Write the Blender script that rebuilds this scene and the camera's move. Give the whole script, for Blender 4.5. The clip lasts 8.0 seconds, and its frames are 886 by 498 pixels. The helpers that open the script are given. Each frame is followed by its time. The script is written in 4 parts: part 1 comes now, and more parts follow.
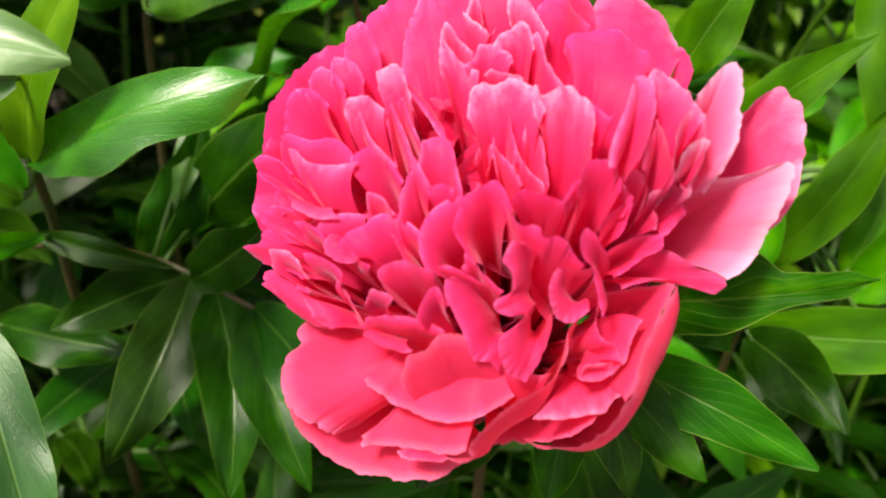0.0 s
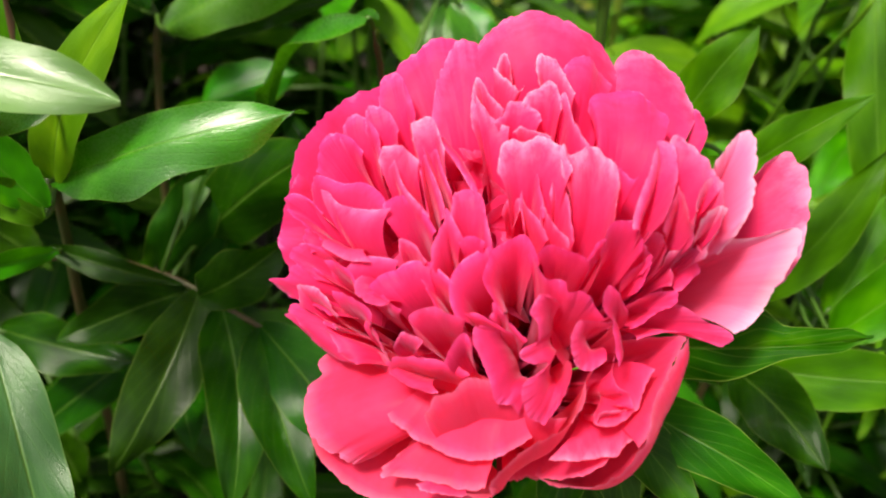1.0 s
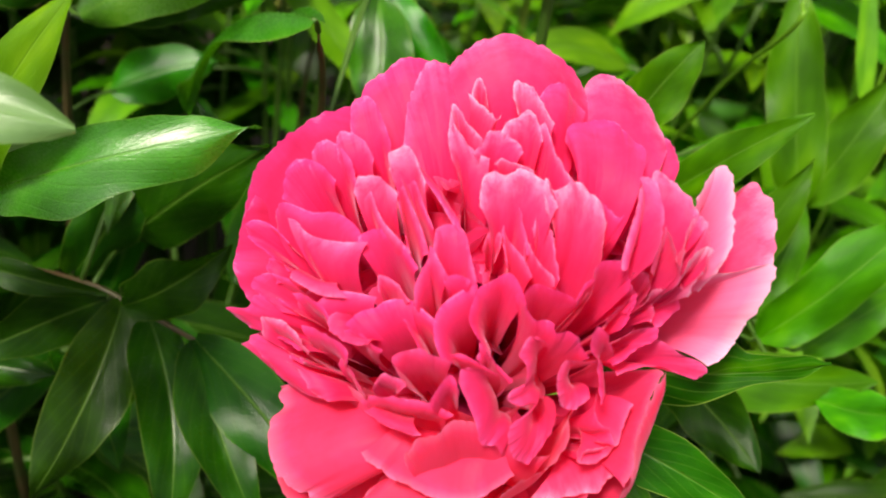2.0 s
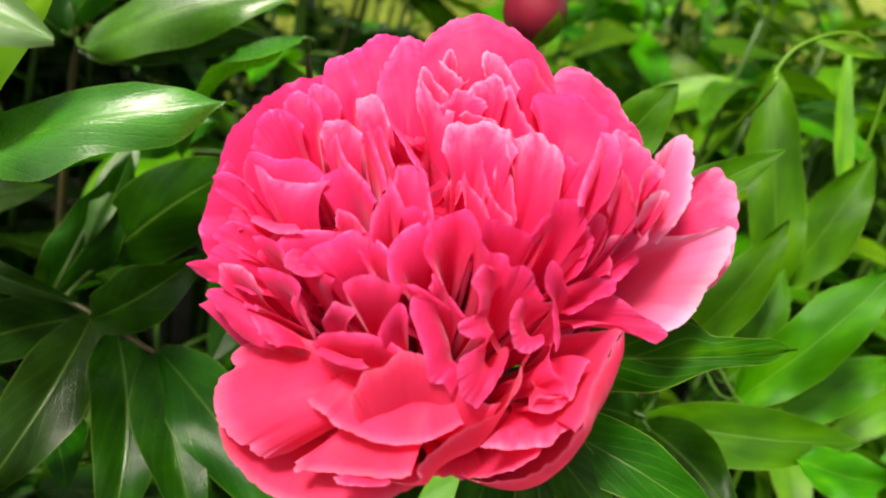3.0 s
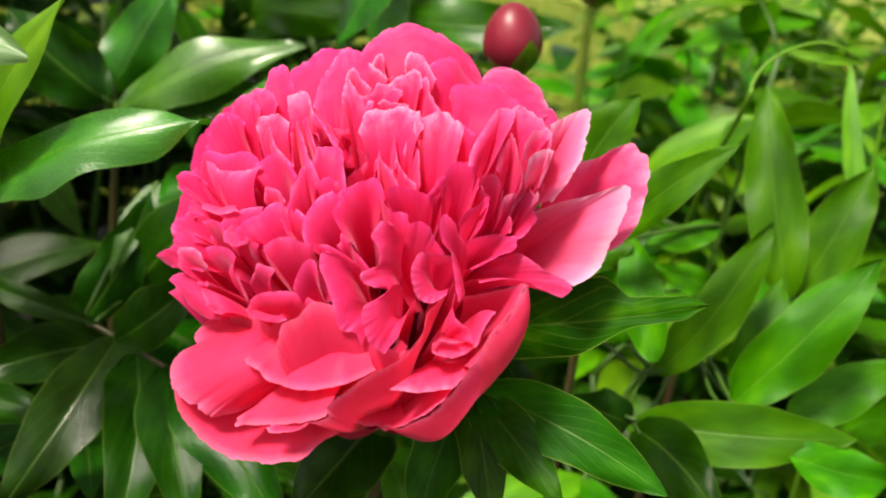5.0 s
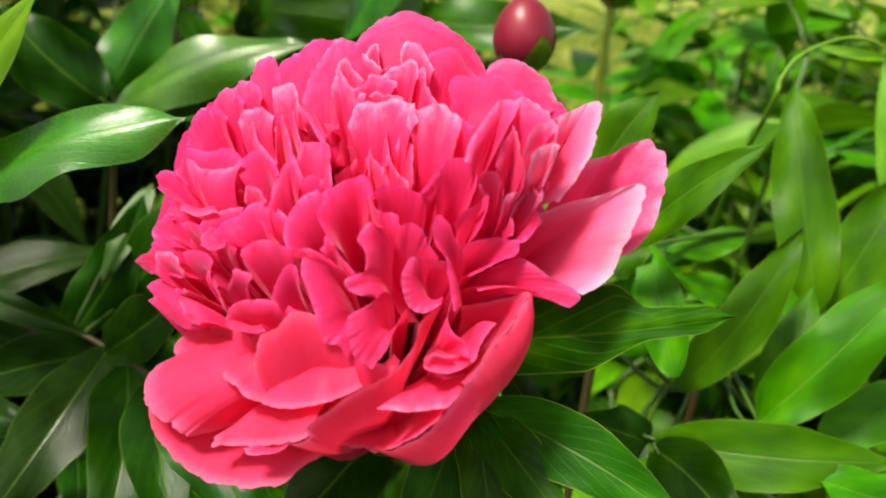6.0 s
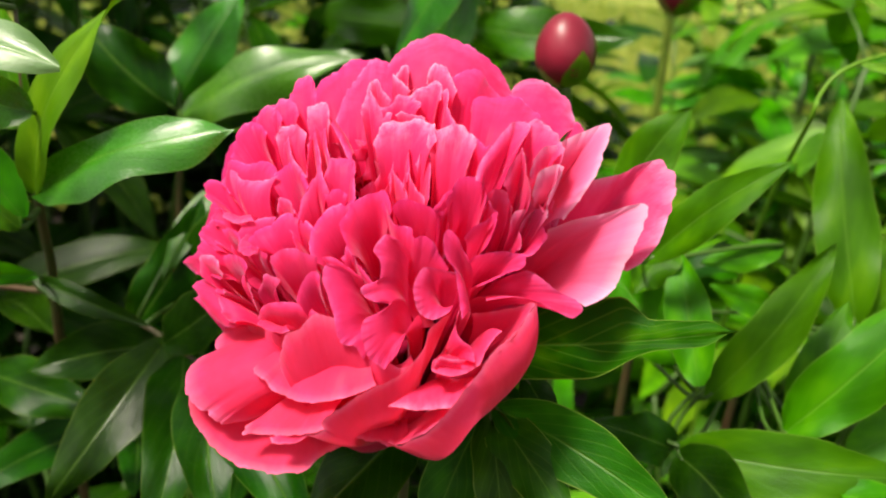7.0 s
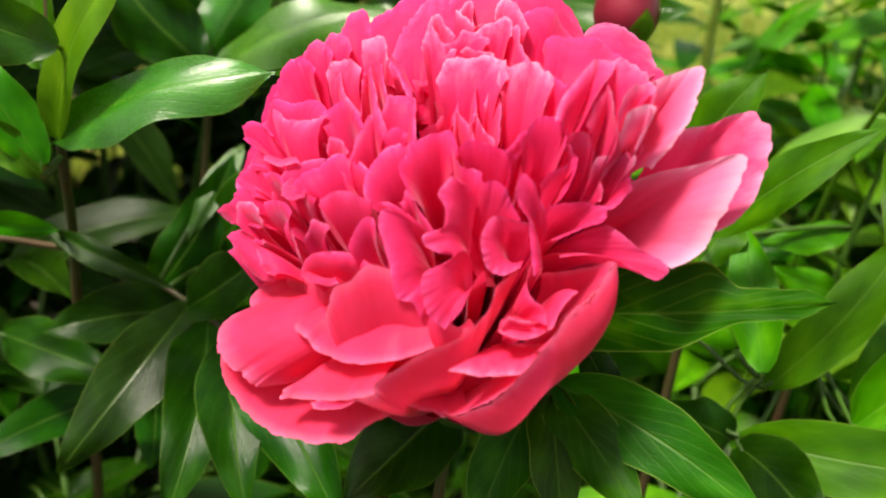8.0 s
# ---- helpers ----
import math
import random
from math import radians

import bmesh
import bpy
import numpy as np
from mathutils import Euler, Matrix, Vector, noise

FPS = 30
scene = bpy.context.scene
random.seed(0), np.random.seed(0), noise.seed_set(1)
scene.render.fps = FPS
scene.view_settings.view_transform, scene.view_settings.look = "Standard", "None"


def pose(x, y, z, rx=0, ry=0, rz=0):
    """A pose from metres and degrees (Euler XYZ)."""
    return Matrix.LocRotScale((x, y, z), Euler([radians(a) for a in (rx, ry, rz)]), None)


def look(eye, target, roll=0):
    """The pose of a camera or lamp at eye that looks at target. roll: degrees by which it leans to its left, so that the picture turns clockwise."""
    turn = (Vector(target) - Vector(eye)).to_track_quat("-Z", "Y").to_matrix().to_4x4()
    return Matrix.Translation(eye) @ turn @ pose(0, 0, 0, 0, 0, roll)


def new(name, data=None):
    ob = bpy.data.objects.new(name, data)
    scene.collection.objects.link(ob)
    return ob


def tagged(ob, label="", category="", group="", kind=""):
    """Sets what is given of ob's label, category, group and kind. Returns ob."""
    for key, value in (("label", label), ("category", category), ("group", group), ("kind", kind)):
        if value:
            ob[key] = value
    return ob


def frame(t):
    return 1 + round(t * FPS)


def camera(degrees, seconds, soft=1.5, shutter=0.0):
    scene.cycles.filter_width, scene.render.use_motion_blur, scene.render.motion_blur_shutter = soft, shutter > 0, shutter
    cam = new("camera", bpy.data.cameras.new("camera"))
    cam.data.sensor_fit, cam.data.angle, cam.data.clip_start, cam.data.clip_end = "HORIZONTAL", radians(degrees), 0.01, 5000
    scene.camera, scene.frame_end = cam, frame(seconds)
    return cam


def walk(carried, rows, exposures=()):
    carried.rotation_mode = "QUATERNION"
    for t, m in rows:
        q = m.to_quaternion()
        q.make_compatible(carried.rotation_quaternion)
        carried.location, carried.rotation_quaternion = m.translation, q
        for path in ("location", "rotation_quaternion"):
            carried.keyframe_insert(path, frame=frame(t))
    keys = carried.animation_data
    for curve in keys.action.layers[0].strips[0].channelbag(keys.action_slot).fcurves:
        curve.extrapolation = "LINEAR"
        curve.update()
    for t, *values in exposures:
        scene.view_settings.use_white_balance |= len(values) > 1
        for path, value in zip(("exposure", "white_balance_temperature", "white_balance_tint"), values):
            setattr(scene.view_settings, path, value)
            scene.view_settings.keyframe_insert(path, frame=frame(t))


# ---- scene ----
cam = camera(52.7, 8.0, soft=2.0)
ROWS = [
    (0.0, -0.0140, 0.0097, 0.7746, 54.13, -1.67, -3.58),
    (0.5, -0.0079, -0.0102, 0.7909, 55.29, -1.94, -1.28),
    (1.0, -0.0312, 0.0083, 0.7920, 53.96, -4.65, -3.97),
    (1.5, -0.0531, 0.0358, 0.8131, 49.63, -6.85, -8.06),
    (1.7, -0.0567, 0.0358, 0.8096, 50.23, -7.89, -9.19),
    (2.8, -0.0506, -0.0039, 0.7596, 61.01, -11.07, -9.38),
    (3.0, -0.0410, -0.0066, 0.7511, 63.06, -11.62, -8.25),
    (3.5, -0.0054, -0.0439, 0.7533, 66.16, -9.70, -4.16),
    (4.0, -0.0038, -0.0849, 0.7583, 67.71, -8.52, -2.97),
    (4.2, 0.0121, -0.0772, 0.7442, 68.40, -7.55, -1.90),
    (5.3, 0.0130, -0.0450, 0.7361, 68.51, -6.06, -3.05),
    (5.5, 0.0184, -0.0418, 0.7359, 69.28, -5.73, -1.89),
    (6.0, 0.0221, -0.0292, 0.7271, 69.01, -6.05, -1.50),
    (6.5, 0.0330, -0.0265, 0.7281, 68.54, -6.19, 0.05),
    (7.0, 0.0382, -0.0444, 0.7392, 68.29, -5.64, 3.52),
    (7.5, 0.0337, -0.0406, 0.7312, 67.76, -5.97, 5.58),
    (8.0, 0.0249, -0.0241, 0.7169, 67.69, -7.22, 5.02),
]
walk(cam, [(t, pose(x, y, z, rx, ry, rz)) for t, x, y, z, rx, ry, rz in ROWS], [(0.0, 0.80, 7300, 10), (1.5, 0.69, 7300, 10), (3.0, 0.70, 7300, 10), (8.0, 0.72, 7300, 10)])
cam.data.dof.use_dof, cam.data.dof.focus_distance, cam.data.dof.aperture_fstop = True, 0.275, 11.0

# ---- light ----
world = bpy.data.worlds.new("sky")
scene.world = world
world.use_nodes = True
SUN_EL, SUN_AZ = radians(60), radians(-130)
wn = world.node_tree.nodes
sky = wn.new("ShaderNodeTexSky")
sky.sky_type, sky.sun_disc = "NISHITA", False
sky.sun_elevation, sky.sun_rotation = SUN_EL, SUN_AZ
sky.dust_density, sky.air_density = 3.0, 1.0
haze = wn.new("ShaderNodeHueSaturation")
haze.inputs["Saturation"].default_value = 0.2
world.node_tree.links.new(sky.outputs[0], haze.inputs["Color"])
world.node_tree.links.new(haze.outputs[0], wn["Background"].inputs[0])
wn["Background"].inputs[1].default_value = 0.098

sun = new("sun", bpy.data.lights.new("sun", "SUN"))
sun.data.energy, sun.data.angle, sun.data.color = 3.9, radians(12), (1.0, 0.95, 0.88)
sun_from = Vector((math.sin(SUN_AZ) * math.cos(SUN_EL), math.cos(SUN_AZ) * math.cos(SUN_EL), math.sin(SUN_EL)))
sun.matrix_world = look(sun_from * 5, (0, 0, 0))


# ---- materials ----
def material(name):
    m = bpy.data.materials.new(name)
    m.use_nodes = True
    t = m.node_tree
    return m, t, t.nodes["Principled BSDF"], t.nodes["Material Output"]


def node(t, kind, **sets):
    n = t.nodes.new("ShaderNode" + kind)
    for k, v in sets.items():
        n.inputs[k.replace("_", " ")].default_value = v
    return n


def ramp(t, fac, stops):
    r = t.nodes.new("ShaderNodeValToRGB")
    el = r.color_ramp.elements
    while len(el) < len(stops):
        el.new(0.5)
    for e, (p, c) in zip(el, stops):
        e.position, e.color = p, (*c, 1)
    t.links.new(fac, r.inputs[0])
    return r.outputs[0]


def maths(t, op, a, b=None, c=None):
    n = t.nodes.new("ShaderNodeMath")
    n.operation = op
    for i, v in enumerate((a, b, c)):
        if v is None:
            continue
        if isinstance(v, (int, float)):
            n.inputs[i].default_value = v
        else:
            t.links.new(v, n.inputs[i])
    return n.outputs[0]


def mixed(t, fac, a, b, mode="MIX"):
    n = t.nodes.new("ShaderNodeMix")
    n.data_type, n.blend_type = "RGBA", mode
    for i, v in ((0, fac), (6, a), (7, b)):
        if isinstance(v, (int, float)):
            n.inputs[i].default_value = v
        elif isinstance(v, tuple):
            n.inputs[i].default_value = (*v, 1)
        else:
            t.links.new(v, n.inputs[i])
    return n.outputs[2]


def sheet(t, bsdf, out, colour, clear):
    """Thin tissue: part of the light passes through it."""
    tr = t.nodes.new("ShaderNodeBsdfTranslucent")
    t.links.new(colour, tr.inputs["Color"])
    mx = t.nodes.new("ShaderNodeMixShader")
    mx.inputs[0].default_value = clear
    t.links.new(bsdf.outputs[0], mx.inputs[1])
    t.links.new(tr.outputs[0], mx.inputs[2])
    t.links.new(mx.outputs[0], out.inputs[0])


def uv_parts(t):
    uv = t.nodes.new("ShaderNodeUVMap")
    sp = t.nodes.new("ShaderNodeSeparateXYZ")
    t.links.new(uv.outputs[0], sp.inputs[0])
    return uv.outputs[0], sp.outputs[0], sp.outputs[1]


def petal_material():
    m, t, b, out = material("petal")
    uv, u, v = uv_parts(t)
    tone = t.nodes.new("ShaderNodeAttribute")
    tone.attribute_type, tone.attribute_name = "OBJECT", "tone"
    rnd = t.nodes.new("ShaderNodeObjectInfo").outputs["Random"]
    mp = node(t, "Mapping", Scale=(46.0, 2.2, 1.0))
    t.links.new(uv, mp.inputs[0])
    veins = node(t, "TexNoise", Scale=1.0, Detail=4.0, Roughness=0.6)
    t.links.new(mp.outputs[0], veins.inputs["Vector"])
    blot = node(t, "TexNoise", Scale=3.5, Detail=6.0, Roughness=0.6)
    crease = node(t, "TexNoise", Scale=1.0, Detail=3.0, Roughness=0.55)
    mc = node(t, "Mapping", Scale=(9.0, 2.5, 1.0))
    t.links.new(uv, mc.inputs[0])
    t.links.new(mc.outputs[0], crease.inputs["Vector"])
    worn = node(t, "TexNoise", Scale=7.0, Detail=4.0, Roughness=0.65)
    rim = maths(t, "MULTIPLY", v, maths(t, "MULTIPLY_ADD", worn.outputs[0], 0.24, 0.86))
    body = ramp(t, rim, [(0.0, (0.60, 0.007, 0.060)), (0.35, (0.79, 0.018, 0.130)), (0.86, (0.84, 0.031, 0.160)), (0.975, (0.86, 0.048, 0.26)), (1.0, (0.90, 0.15, 0.46))])
    pale = ramp(t, v, [(0.0, (0.62, 0.02, 0.09)), (0.45, (0.78, 0.030, 0.13)), (0.72, (0.86, 0.095, 0.26)), (0.90, (0.89, 0.26, 0.52)), (1.0, (0.94, 0.57, 0.80))])
    # faintly pale petals are pale along their rims alone
    edge = maths(t, "MULTIPLY", maths(t, "POWER", v, 4.0), ramp(t, worn.outputs[0], [(0.38, (0.25, 0.25, 0.25)), (0.62, (1.25, 1.25, 1.25))]))
    full = ramp(t, tone.outputs["Fac"], [(0.55, (0, 0, 0)), (0.8, (1, 1, 1))])
    spread = maths(t, "MAXIMUM", edge, full)
    col = mixed(t, maths(t, "MULTIPLY", tone.outputs["Fac"], spread), body, pale)
    warm = t.nodes.new("ShaderNodeAttribute")
    warm.attribute_type, warm.attribute_name = "OBJECT", "warm"
    coral = ramp(t, v, [(0.0, (0.66, 0.012, 0.03)), (0.4, (0.88, 0.030, 0.075)), (0.93, (0.91, 0.060, 0.126)), (1.0, (0.95, 0.24, 0.34))])
    col = mixed(t, warm.outputs["Fac"], col, coral)
    col = mixed(t, maths(t, "MULTIPLY", ramp(t, blot.outputs[0], [(0.42, (0, 0, 0)), (0.68, (1, 1, 1))]), 0.18), col, (0.84, 0.10, 0.36))
    dark = maths(t, "MULTIPLY", ramp(t, veins.outputs[0], [(0.35, (1, 1, 1)), (0.6, (0, 0, 0))]), 0.07)
    col = mixed(t, dark, col, (0.62, 0.012, 0.06))
    hsv = node(t, "HueSaturation", Saturation=1.0)
    t.links.new(col, hsv.inputs["Color"])
    t.links.new(maths(t, "MULTIPLY_ADD", rnd, 0.08, 0.96), hsv.inputs["Value"])
    t.links.new(maths(t, "MULTIPLY_ADD", rnd, 0.006, 0.497), hsv.inputs["Hue"])
    col = hsv.outputs[0]
    t.links.new(col, b.inputs["Base Color"])
    b.inputs["Roughness"].default_value = 0.5
    b.inputs["Specular IOR Level"].default_value = 0.12
    b.inputs["Sheen Weight"].default_value = 0.25
    b.inputs["Sheen Roughness"].default_value = 0.35
    b.inputs["Sheen Tint"].default_value = (1.0, 0.62, 1.0, 1)
    bump = node(t, "Bump", Strength=0.07, Distance=0.0006)
    t.links.new(veins.outputs[0], bump.inputs["Height"])
    fold = node(t, "Bump", Strength=0.35, Distance=0.0016)
    t.links.new(crease.outputs[0], fold.inputs["Height"])
    t.links.new(bump.outputs[0], fold.inputs["Normal"])
    t.links.new(fold.outputs[0], b.inputs["Normal"])
    sheet(t, b, out, col, 0.40)
    return m


def leaf_material(name, dark, mid, light, gloss, gleam, wax=0.0, veined=0.06, rimmed=0.25, clear=0.25):
    m, t, b, out = material(name)
    uv, u, v = uv_parts(t)
    rnd = t.nodes.new("ShaderNodeObjectInfo").outputs["Random"]
    side = maths(t, "ABSOLUTE", maths(t, "SUBTRACT", u, 0.5))
    # side veins run outwards and forwards from the midrib
    run = maths(t, "SUBTRACT", maths(t, "MULTIPLY", v, 7.0), maths(t, "MULTIPLY", side, 6.0))
    vein = maths(t, "PINGPONG", run, 0.5)
    vein = maths(t, "SMOOTH_MIN", maths(t, "MULTIPLY", vein, 9.0), 1.0, 0.2)
    rib = maths(t, "MINIMUM", maths(t, "MULTIPLY", side, 34.0), 1.0)
    grain = node(t, "TexNoise", Scale=60.0, Detail=5.0, Roughness=0.6)
    broad = node(t, "TexNoise", Scale=3.0, Detail=2.0)
    col = ramp(t, broad.outputs[0], [(0.3, dark), (0.55, mid), (0.75, light)])
    col = mixed(t, maths(t, "MULTIPLY", grain.outputs[0], 0.25), col, mid)
    hsv = node(t, "HueSaturation")
    t.links.new(col, hsv.inputs["Color"])
    t.links.new(maths(t, "MULTIPLY_ADD", rnd, 0.03, 0.486), hsv.inputs["Hue"])
    t.links.new(maths(t, "MULTIPLY_ADD", rnd, 0.50, 0.68), hsv.inputs["Value"])
    col = mixed(t, maths(t, "MULTIPLY", maths(t, "SUBTRACT", 1.0, rib), 0.32), hsv.outputs[0], (0.18, 0.36, 0.05))
    col = mixed(t, maths(t, "MULTIPLY", maths(t, "SUBTRACT", 1.0, vein), veined), col, (0.14, 0.30, 0.03))
    rim = maths(t, "MAXIMUM", maths(t, "MULTIPLY_ADD", side, 40.0, -19.0), 0.0)
    col = mixed(t, maths(t, "MULTIPLY", rim, rimmed), col, (0.25, 0.40, 0.06))
    t.links.new(col, b.inputs["Base Color"])
    t.links.new(maths(t, "MULTIPLY_ADD", grain.outputs[0], 0.15, gloss), b.inputs["Roughness"])
    b.inputs["Specular IOR Level"].default_value = gleam
    b.inputs["Coat Weight"].default_value, b.inputs["Coat Roughness"].default_value = wax, 0.3
    height = maths(t, "ADD", maths(t, "MULTIPLY", vein, 0.14), maths(t, "MULTIPLY", rib, 0.9))
    height = maths(t, "ADD", height, maths(t, "MULTIPLY", grain.outputs[0], 0.5))
    bump = node(t, "Bump", Strength=0.35, Distance=0.0012)
    t.links.new(height, bump.inputs["Height"])
    t.links.new(bump.outputs[0], b.inputs["Normal"])
    lift = mixed(t, 0.35, col, (0.11, 0.34, 0.004))
    sheet(t, b, out, lift, clear)
    return m


def plain_material(name, a, b_col, scale, rough, bump=0.3, dist=0.001):
    m, t, b, out = material(name)
    n1 = node(t, "TexNoise", Scale=scale, Detail=6.0, Roughness=0.65)
    tc = t.nodes.new("ShaderNodeTexCoord")
    t.links.new(tc.outputs["Object"], n1.inputs["Vector"])
    n2 = node(t, "TexNoise", Scale=scale * 0.13, Detail=2.0)
    t.links.new(tc.outputs["Object"], n2.inputs["Vector"])
    f = maths(t, "ADD", maths(t, "MULTIPLY", n1.outputs[0], 0.6), maths(t, "MULTIPLY", n2.outputs[0], 0.4))
    t.links.new(ramp(t, f, [(0.36, a), (0.64, b_col)]), b.inputs["Base Color"])
    b.inputs["Roughness"].default_value = rough
    bp = node(t, "Bump", Strength=bump, Distance=dist)
    t.links.new(n1.outputs[0], bp.inputs["Height"])
    t.links.new(bp.outputs[0], b.inputs["Normal"])
    return m


def grass_material():
    m, t, b, out = material("grass")
    g = t.nodes.new("ShaderNodeNewGeometry")
    col = ramp(t, g.outputs["Random Per Island"], [(0.0, (0.07, 0.16, 0.01)), (0.5, (0.19, 0.29, 0.02)), (0.85, (0.36, 0.38, 0.05)), (1.0, (0.45, 0.38, 0.14))])
    t.links.new(col, b.inputs["Base Color"])
    b.inputs["Roughness"].default_value = 0.5
    sheet(t, b, out, col, 0.3)
    return m


PETAL = petal_material()
# leaf green darkened to stand for the shade low in the bush
LEAF = leaf_material("shaded_peony_leaf", (0.005, 0.032, 0.001), (0.011, 0.060, 0.001), (0.022, 0.098, 0.002), 0.18, 0.24)
LEAF_MID = leaf_material("mid_green_leaf", (0.013, 0.094, 0.001), (0.029, 0.171, 0.002), (0.057, 0.253, 0.003), 0.20, 0.6, 0.0, 0.10, 0.45, 0.3)
# lighter copy of the leaf green, for leaves that stand in the sun
LEAF_LIGHT = leaf_material("lit_leaf", (0.024, 0.142, 0.001), (0.051, 0.252, 0.002), (0.102, 0.365, 0.003), 0.28, 0.2, 0.0, 0.08, 0.4, 0.36)
# brighter, yellower copy: sunshine put into the leaf colour
LEAF_SUN = leaf_material("sunlit_yellow_leaf", (0.055, 0.190, 0.002), (0.105, 0.290, 0.004), (0.18, 0.39, 0.008), 0.30, 0.3)
# yellow-green for sunlight on the leaf, dark greens lowered for the bloom's shade
LEAF_YELLOW = leaf_material("sunlit_leaf", (0.006, 0.038, 0.001), (0.020, 0.090, 0.001), (0.08, 0.21, 0.003), 0.30, 0.06, 0.0, 0.26, 0.8, 0.3)
LEAF_GLOSS = leaf_material("glossy_leaf", (0.023, 0.117, 0.003), (0.047, 0.208, 0.004), (0.091, 0.312, 0.008), 0.20, 0.9, 0.45)
# whitish base colour paints the sky's reflection on a glossy leaf
LEAF_SHEEN = leaf_material("sky_sheen_leaf", (0.085, 0.200, 0.045), (0.130, 0.280, 0.070), (0.19, 0.36, 0.10), 0.24, 1.0, 0.7)
LEAF_BLUE = leaf_material("bluish_leaf", (0.022, 0.085, 0.018), (0.040, 0.130, 0.030), (0.062, 0.18, 0.044), 0.26, 0.5)
LEAF_VEINED = leaf_material("veined_leaf", (0.010, 0.066, 0.001), (0.022, 0.118, 0.002), (0.041, 0.180, 0.003), 0.30, 0.16, 0.0, 0.15, 0.7, 0.3)
STALK = plain_material("stalk", (0.025, 0.080, 0.005), (0.050, 0.120, 0.010), 60, 0.5)
STALK_RED = plain_material("reddish_stalk", (0.030, 0.055, 0.010), (0.090, 0.042, 0.020), 40, 0.5)
BUD = plain_material("bud_skin", (0.12, 0.004, 0.014), (0.25, 0.012, 0.034), 50, 0.4)
SEPAL = plain_material("sepal", (0.10, 0.20, 0.03), (0.30, 0.20, 0.06), 70, 0.45)
STALK_PALE = plain_material("pale_stalk", (0.16, 0.26, 0.02), (0.26, 0.36, 0.05), 60, 0.5)
JOINT = plain_material("grass_joint", (0.45, 0.50, 0.30), (0.62, 0.64, 0.45), 80, 0.5)
SOIL = plain_material("soil", (0.012, 0.008, 0.005), (0.045, 0.032, 0.020), 30, 0.95, 0.8, 0.01)
LAWN = plain_material("lawn", (0.09, 0.16, 0.010), (0.28, 0.32, 0.035), 9, 0.8)
GRASS = grass_material()


# ---- builders ----
def finish(bm, name, mat, parent=None, label="", smooth=True):
    me = bpy.data.meshes.new(name)
    bm.to_mesh(me)
    bm.free()
    if smooth:
        me.shade_smooth()
    me.materials.append(mat)
    ob = new(name, me)
    if parent:
        ob.parent = parent
    return tagged(ob, label)


def bezier(p, s):
    a, b, c, d = p
    k = 1 - s
    return a * k ** 3 + b * (3 * k * k * s) + c * (3 * k * s * s) + d * s ** 3


def tube(bm, pts, radii, sides=8):
    """A round stalk along points."""
    rings = []
    for i, p in enumerate(pts):
        d = (pts[min(i + 1, len(pts) - 1)] - pts[max(i - 1, 0)]).normalized()
        a = d.orthogonal().normalized() if i == 0 else (a - d * a.dot(d)).normalized()
        c = d.cross(a)
        rings.append([bm.verts.new(p + (a * math.cos(k * math.tau / sides) + c * math.sin(k * math.tau / sides)) * radii[i]) for k in range(sides)])
    for r, q in zip(rings, rings[1:]):
        for k in range(sides):
            bm.faces.new((r[k], r[(k + 1) % sides], q[(k + 1) % sides], q[k]))
    bm.faces.new(rings[-1])
    bm.faces.new(rings[0][::-1])


def smooth_line(pts, steps=8):
    """Catmull-Rom through the points."""
    pts = [Vector(p) for p in pts]
    ext = [pts[0] * 2 - pts[1], *pts, pts[-1] * 2 - pts[-2]]
    out = []
    for a, b, c, d in zip(ext, ext[1:], ext[2:], ext[3:]):
        for i in range(steps):
            s = i / steps
            out.append(0.5 * (2 * b + (c - a) * s + (2 * a - 5 * b + 4 * c - d) * s * s + (3 * b - a - 3 * c + d) * s ** 3))
    return out + [pts[-1]]


def grid_faces(bm, rows, uvs):
    layer = bm.loops.layers.uv.new("UVMap")
    for i in range(len(rows) - 1):
        for j in range(len(rows[0]) - 1):
            idx = ((i, j), (i, j + 1), (i + 1, j + 1), (i + 1, j))
            f = bm.faces.new([rows[a][b] for a, b in idx])
            for lp, (a, b) in zip(f.loops, idx):
                lp[layer].uv = uvs[a][b]


def stem_thing(name, label, points, radius, mat=None):
    """A plant: an empty at its foot, with its stem as a part."""
    foot = new(name)
    foot.location = points[0]
    line = smooth_line(points)
    foot["line"] = 1
    lines[foot.name] = line
    bm = bmesh.new()
    n = len(line)
    tube(bm, [p - foot.location for p in line], [radius * (0.85 - 0.45 * i / n) * (1 if i < n - 2 else 0.5) for i in range(n)])
    finish(bm, "stem", mat or STALK_RED, foot)
    return tagged(foot, label, "peony plant", "peony stems of the bush")


def level(steps, s):
    """The height at s of a line that eases from step to step."""
    for (a, p), (b, q) in zip(steps, steps[1:]):
        if s <= b:
            x = (s - a) / (b - a)
            return p + (q - p) * x * x * (3 - 2 * x)
    return steps[-1][1]


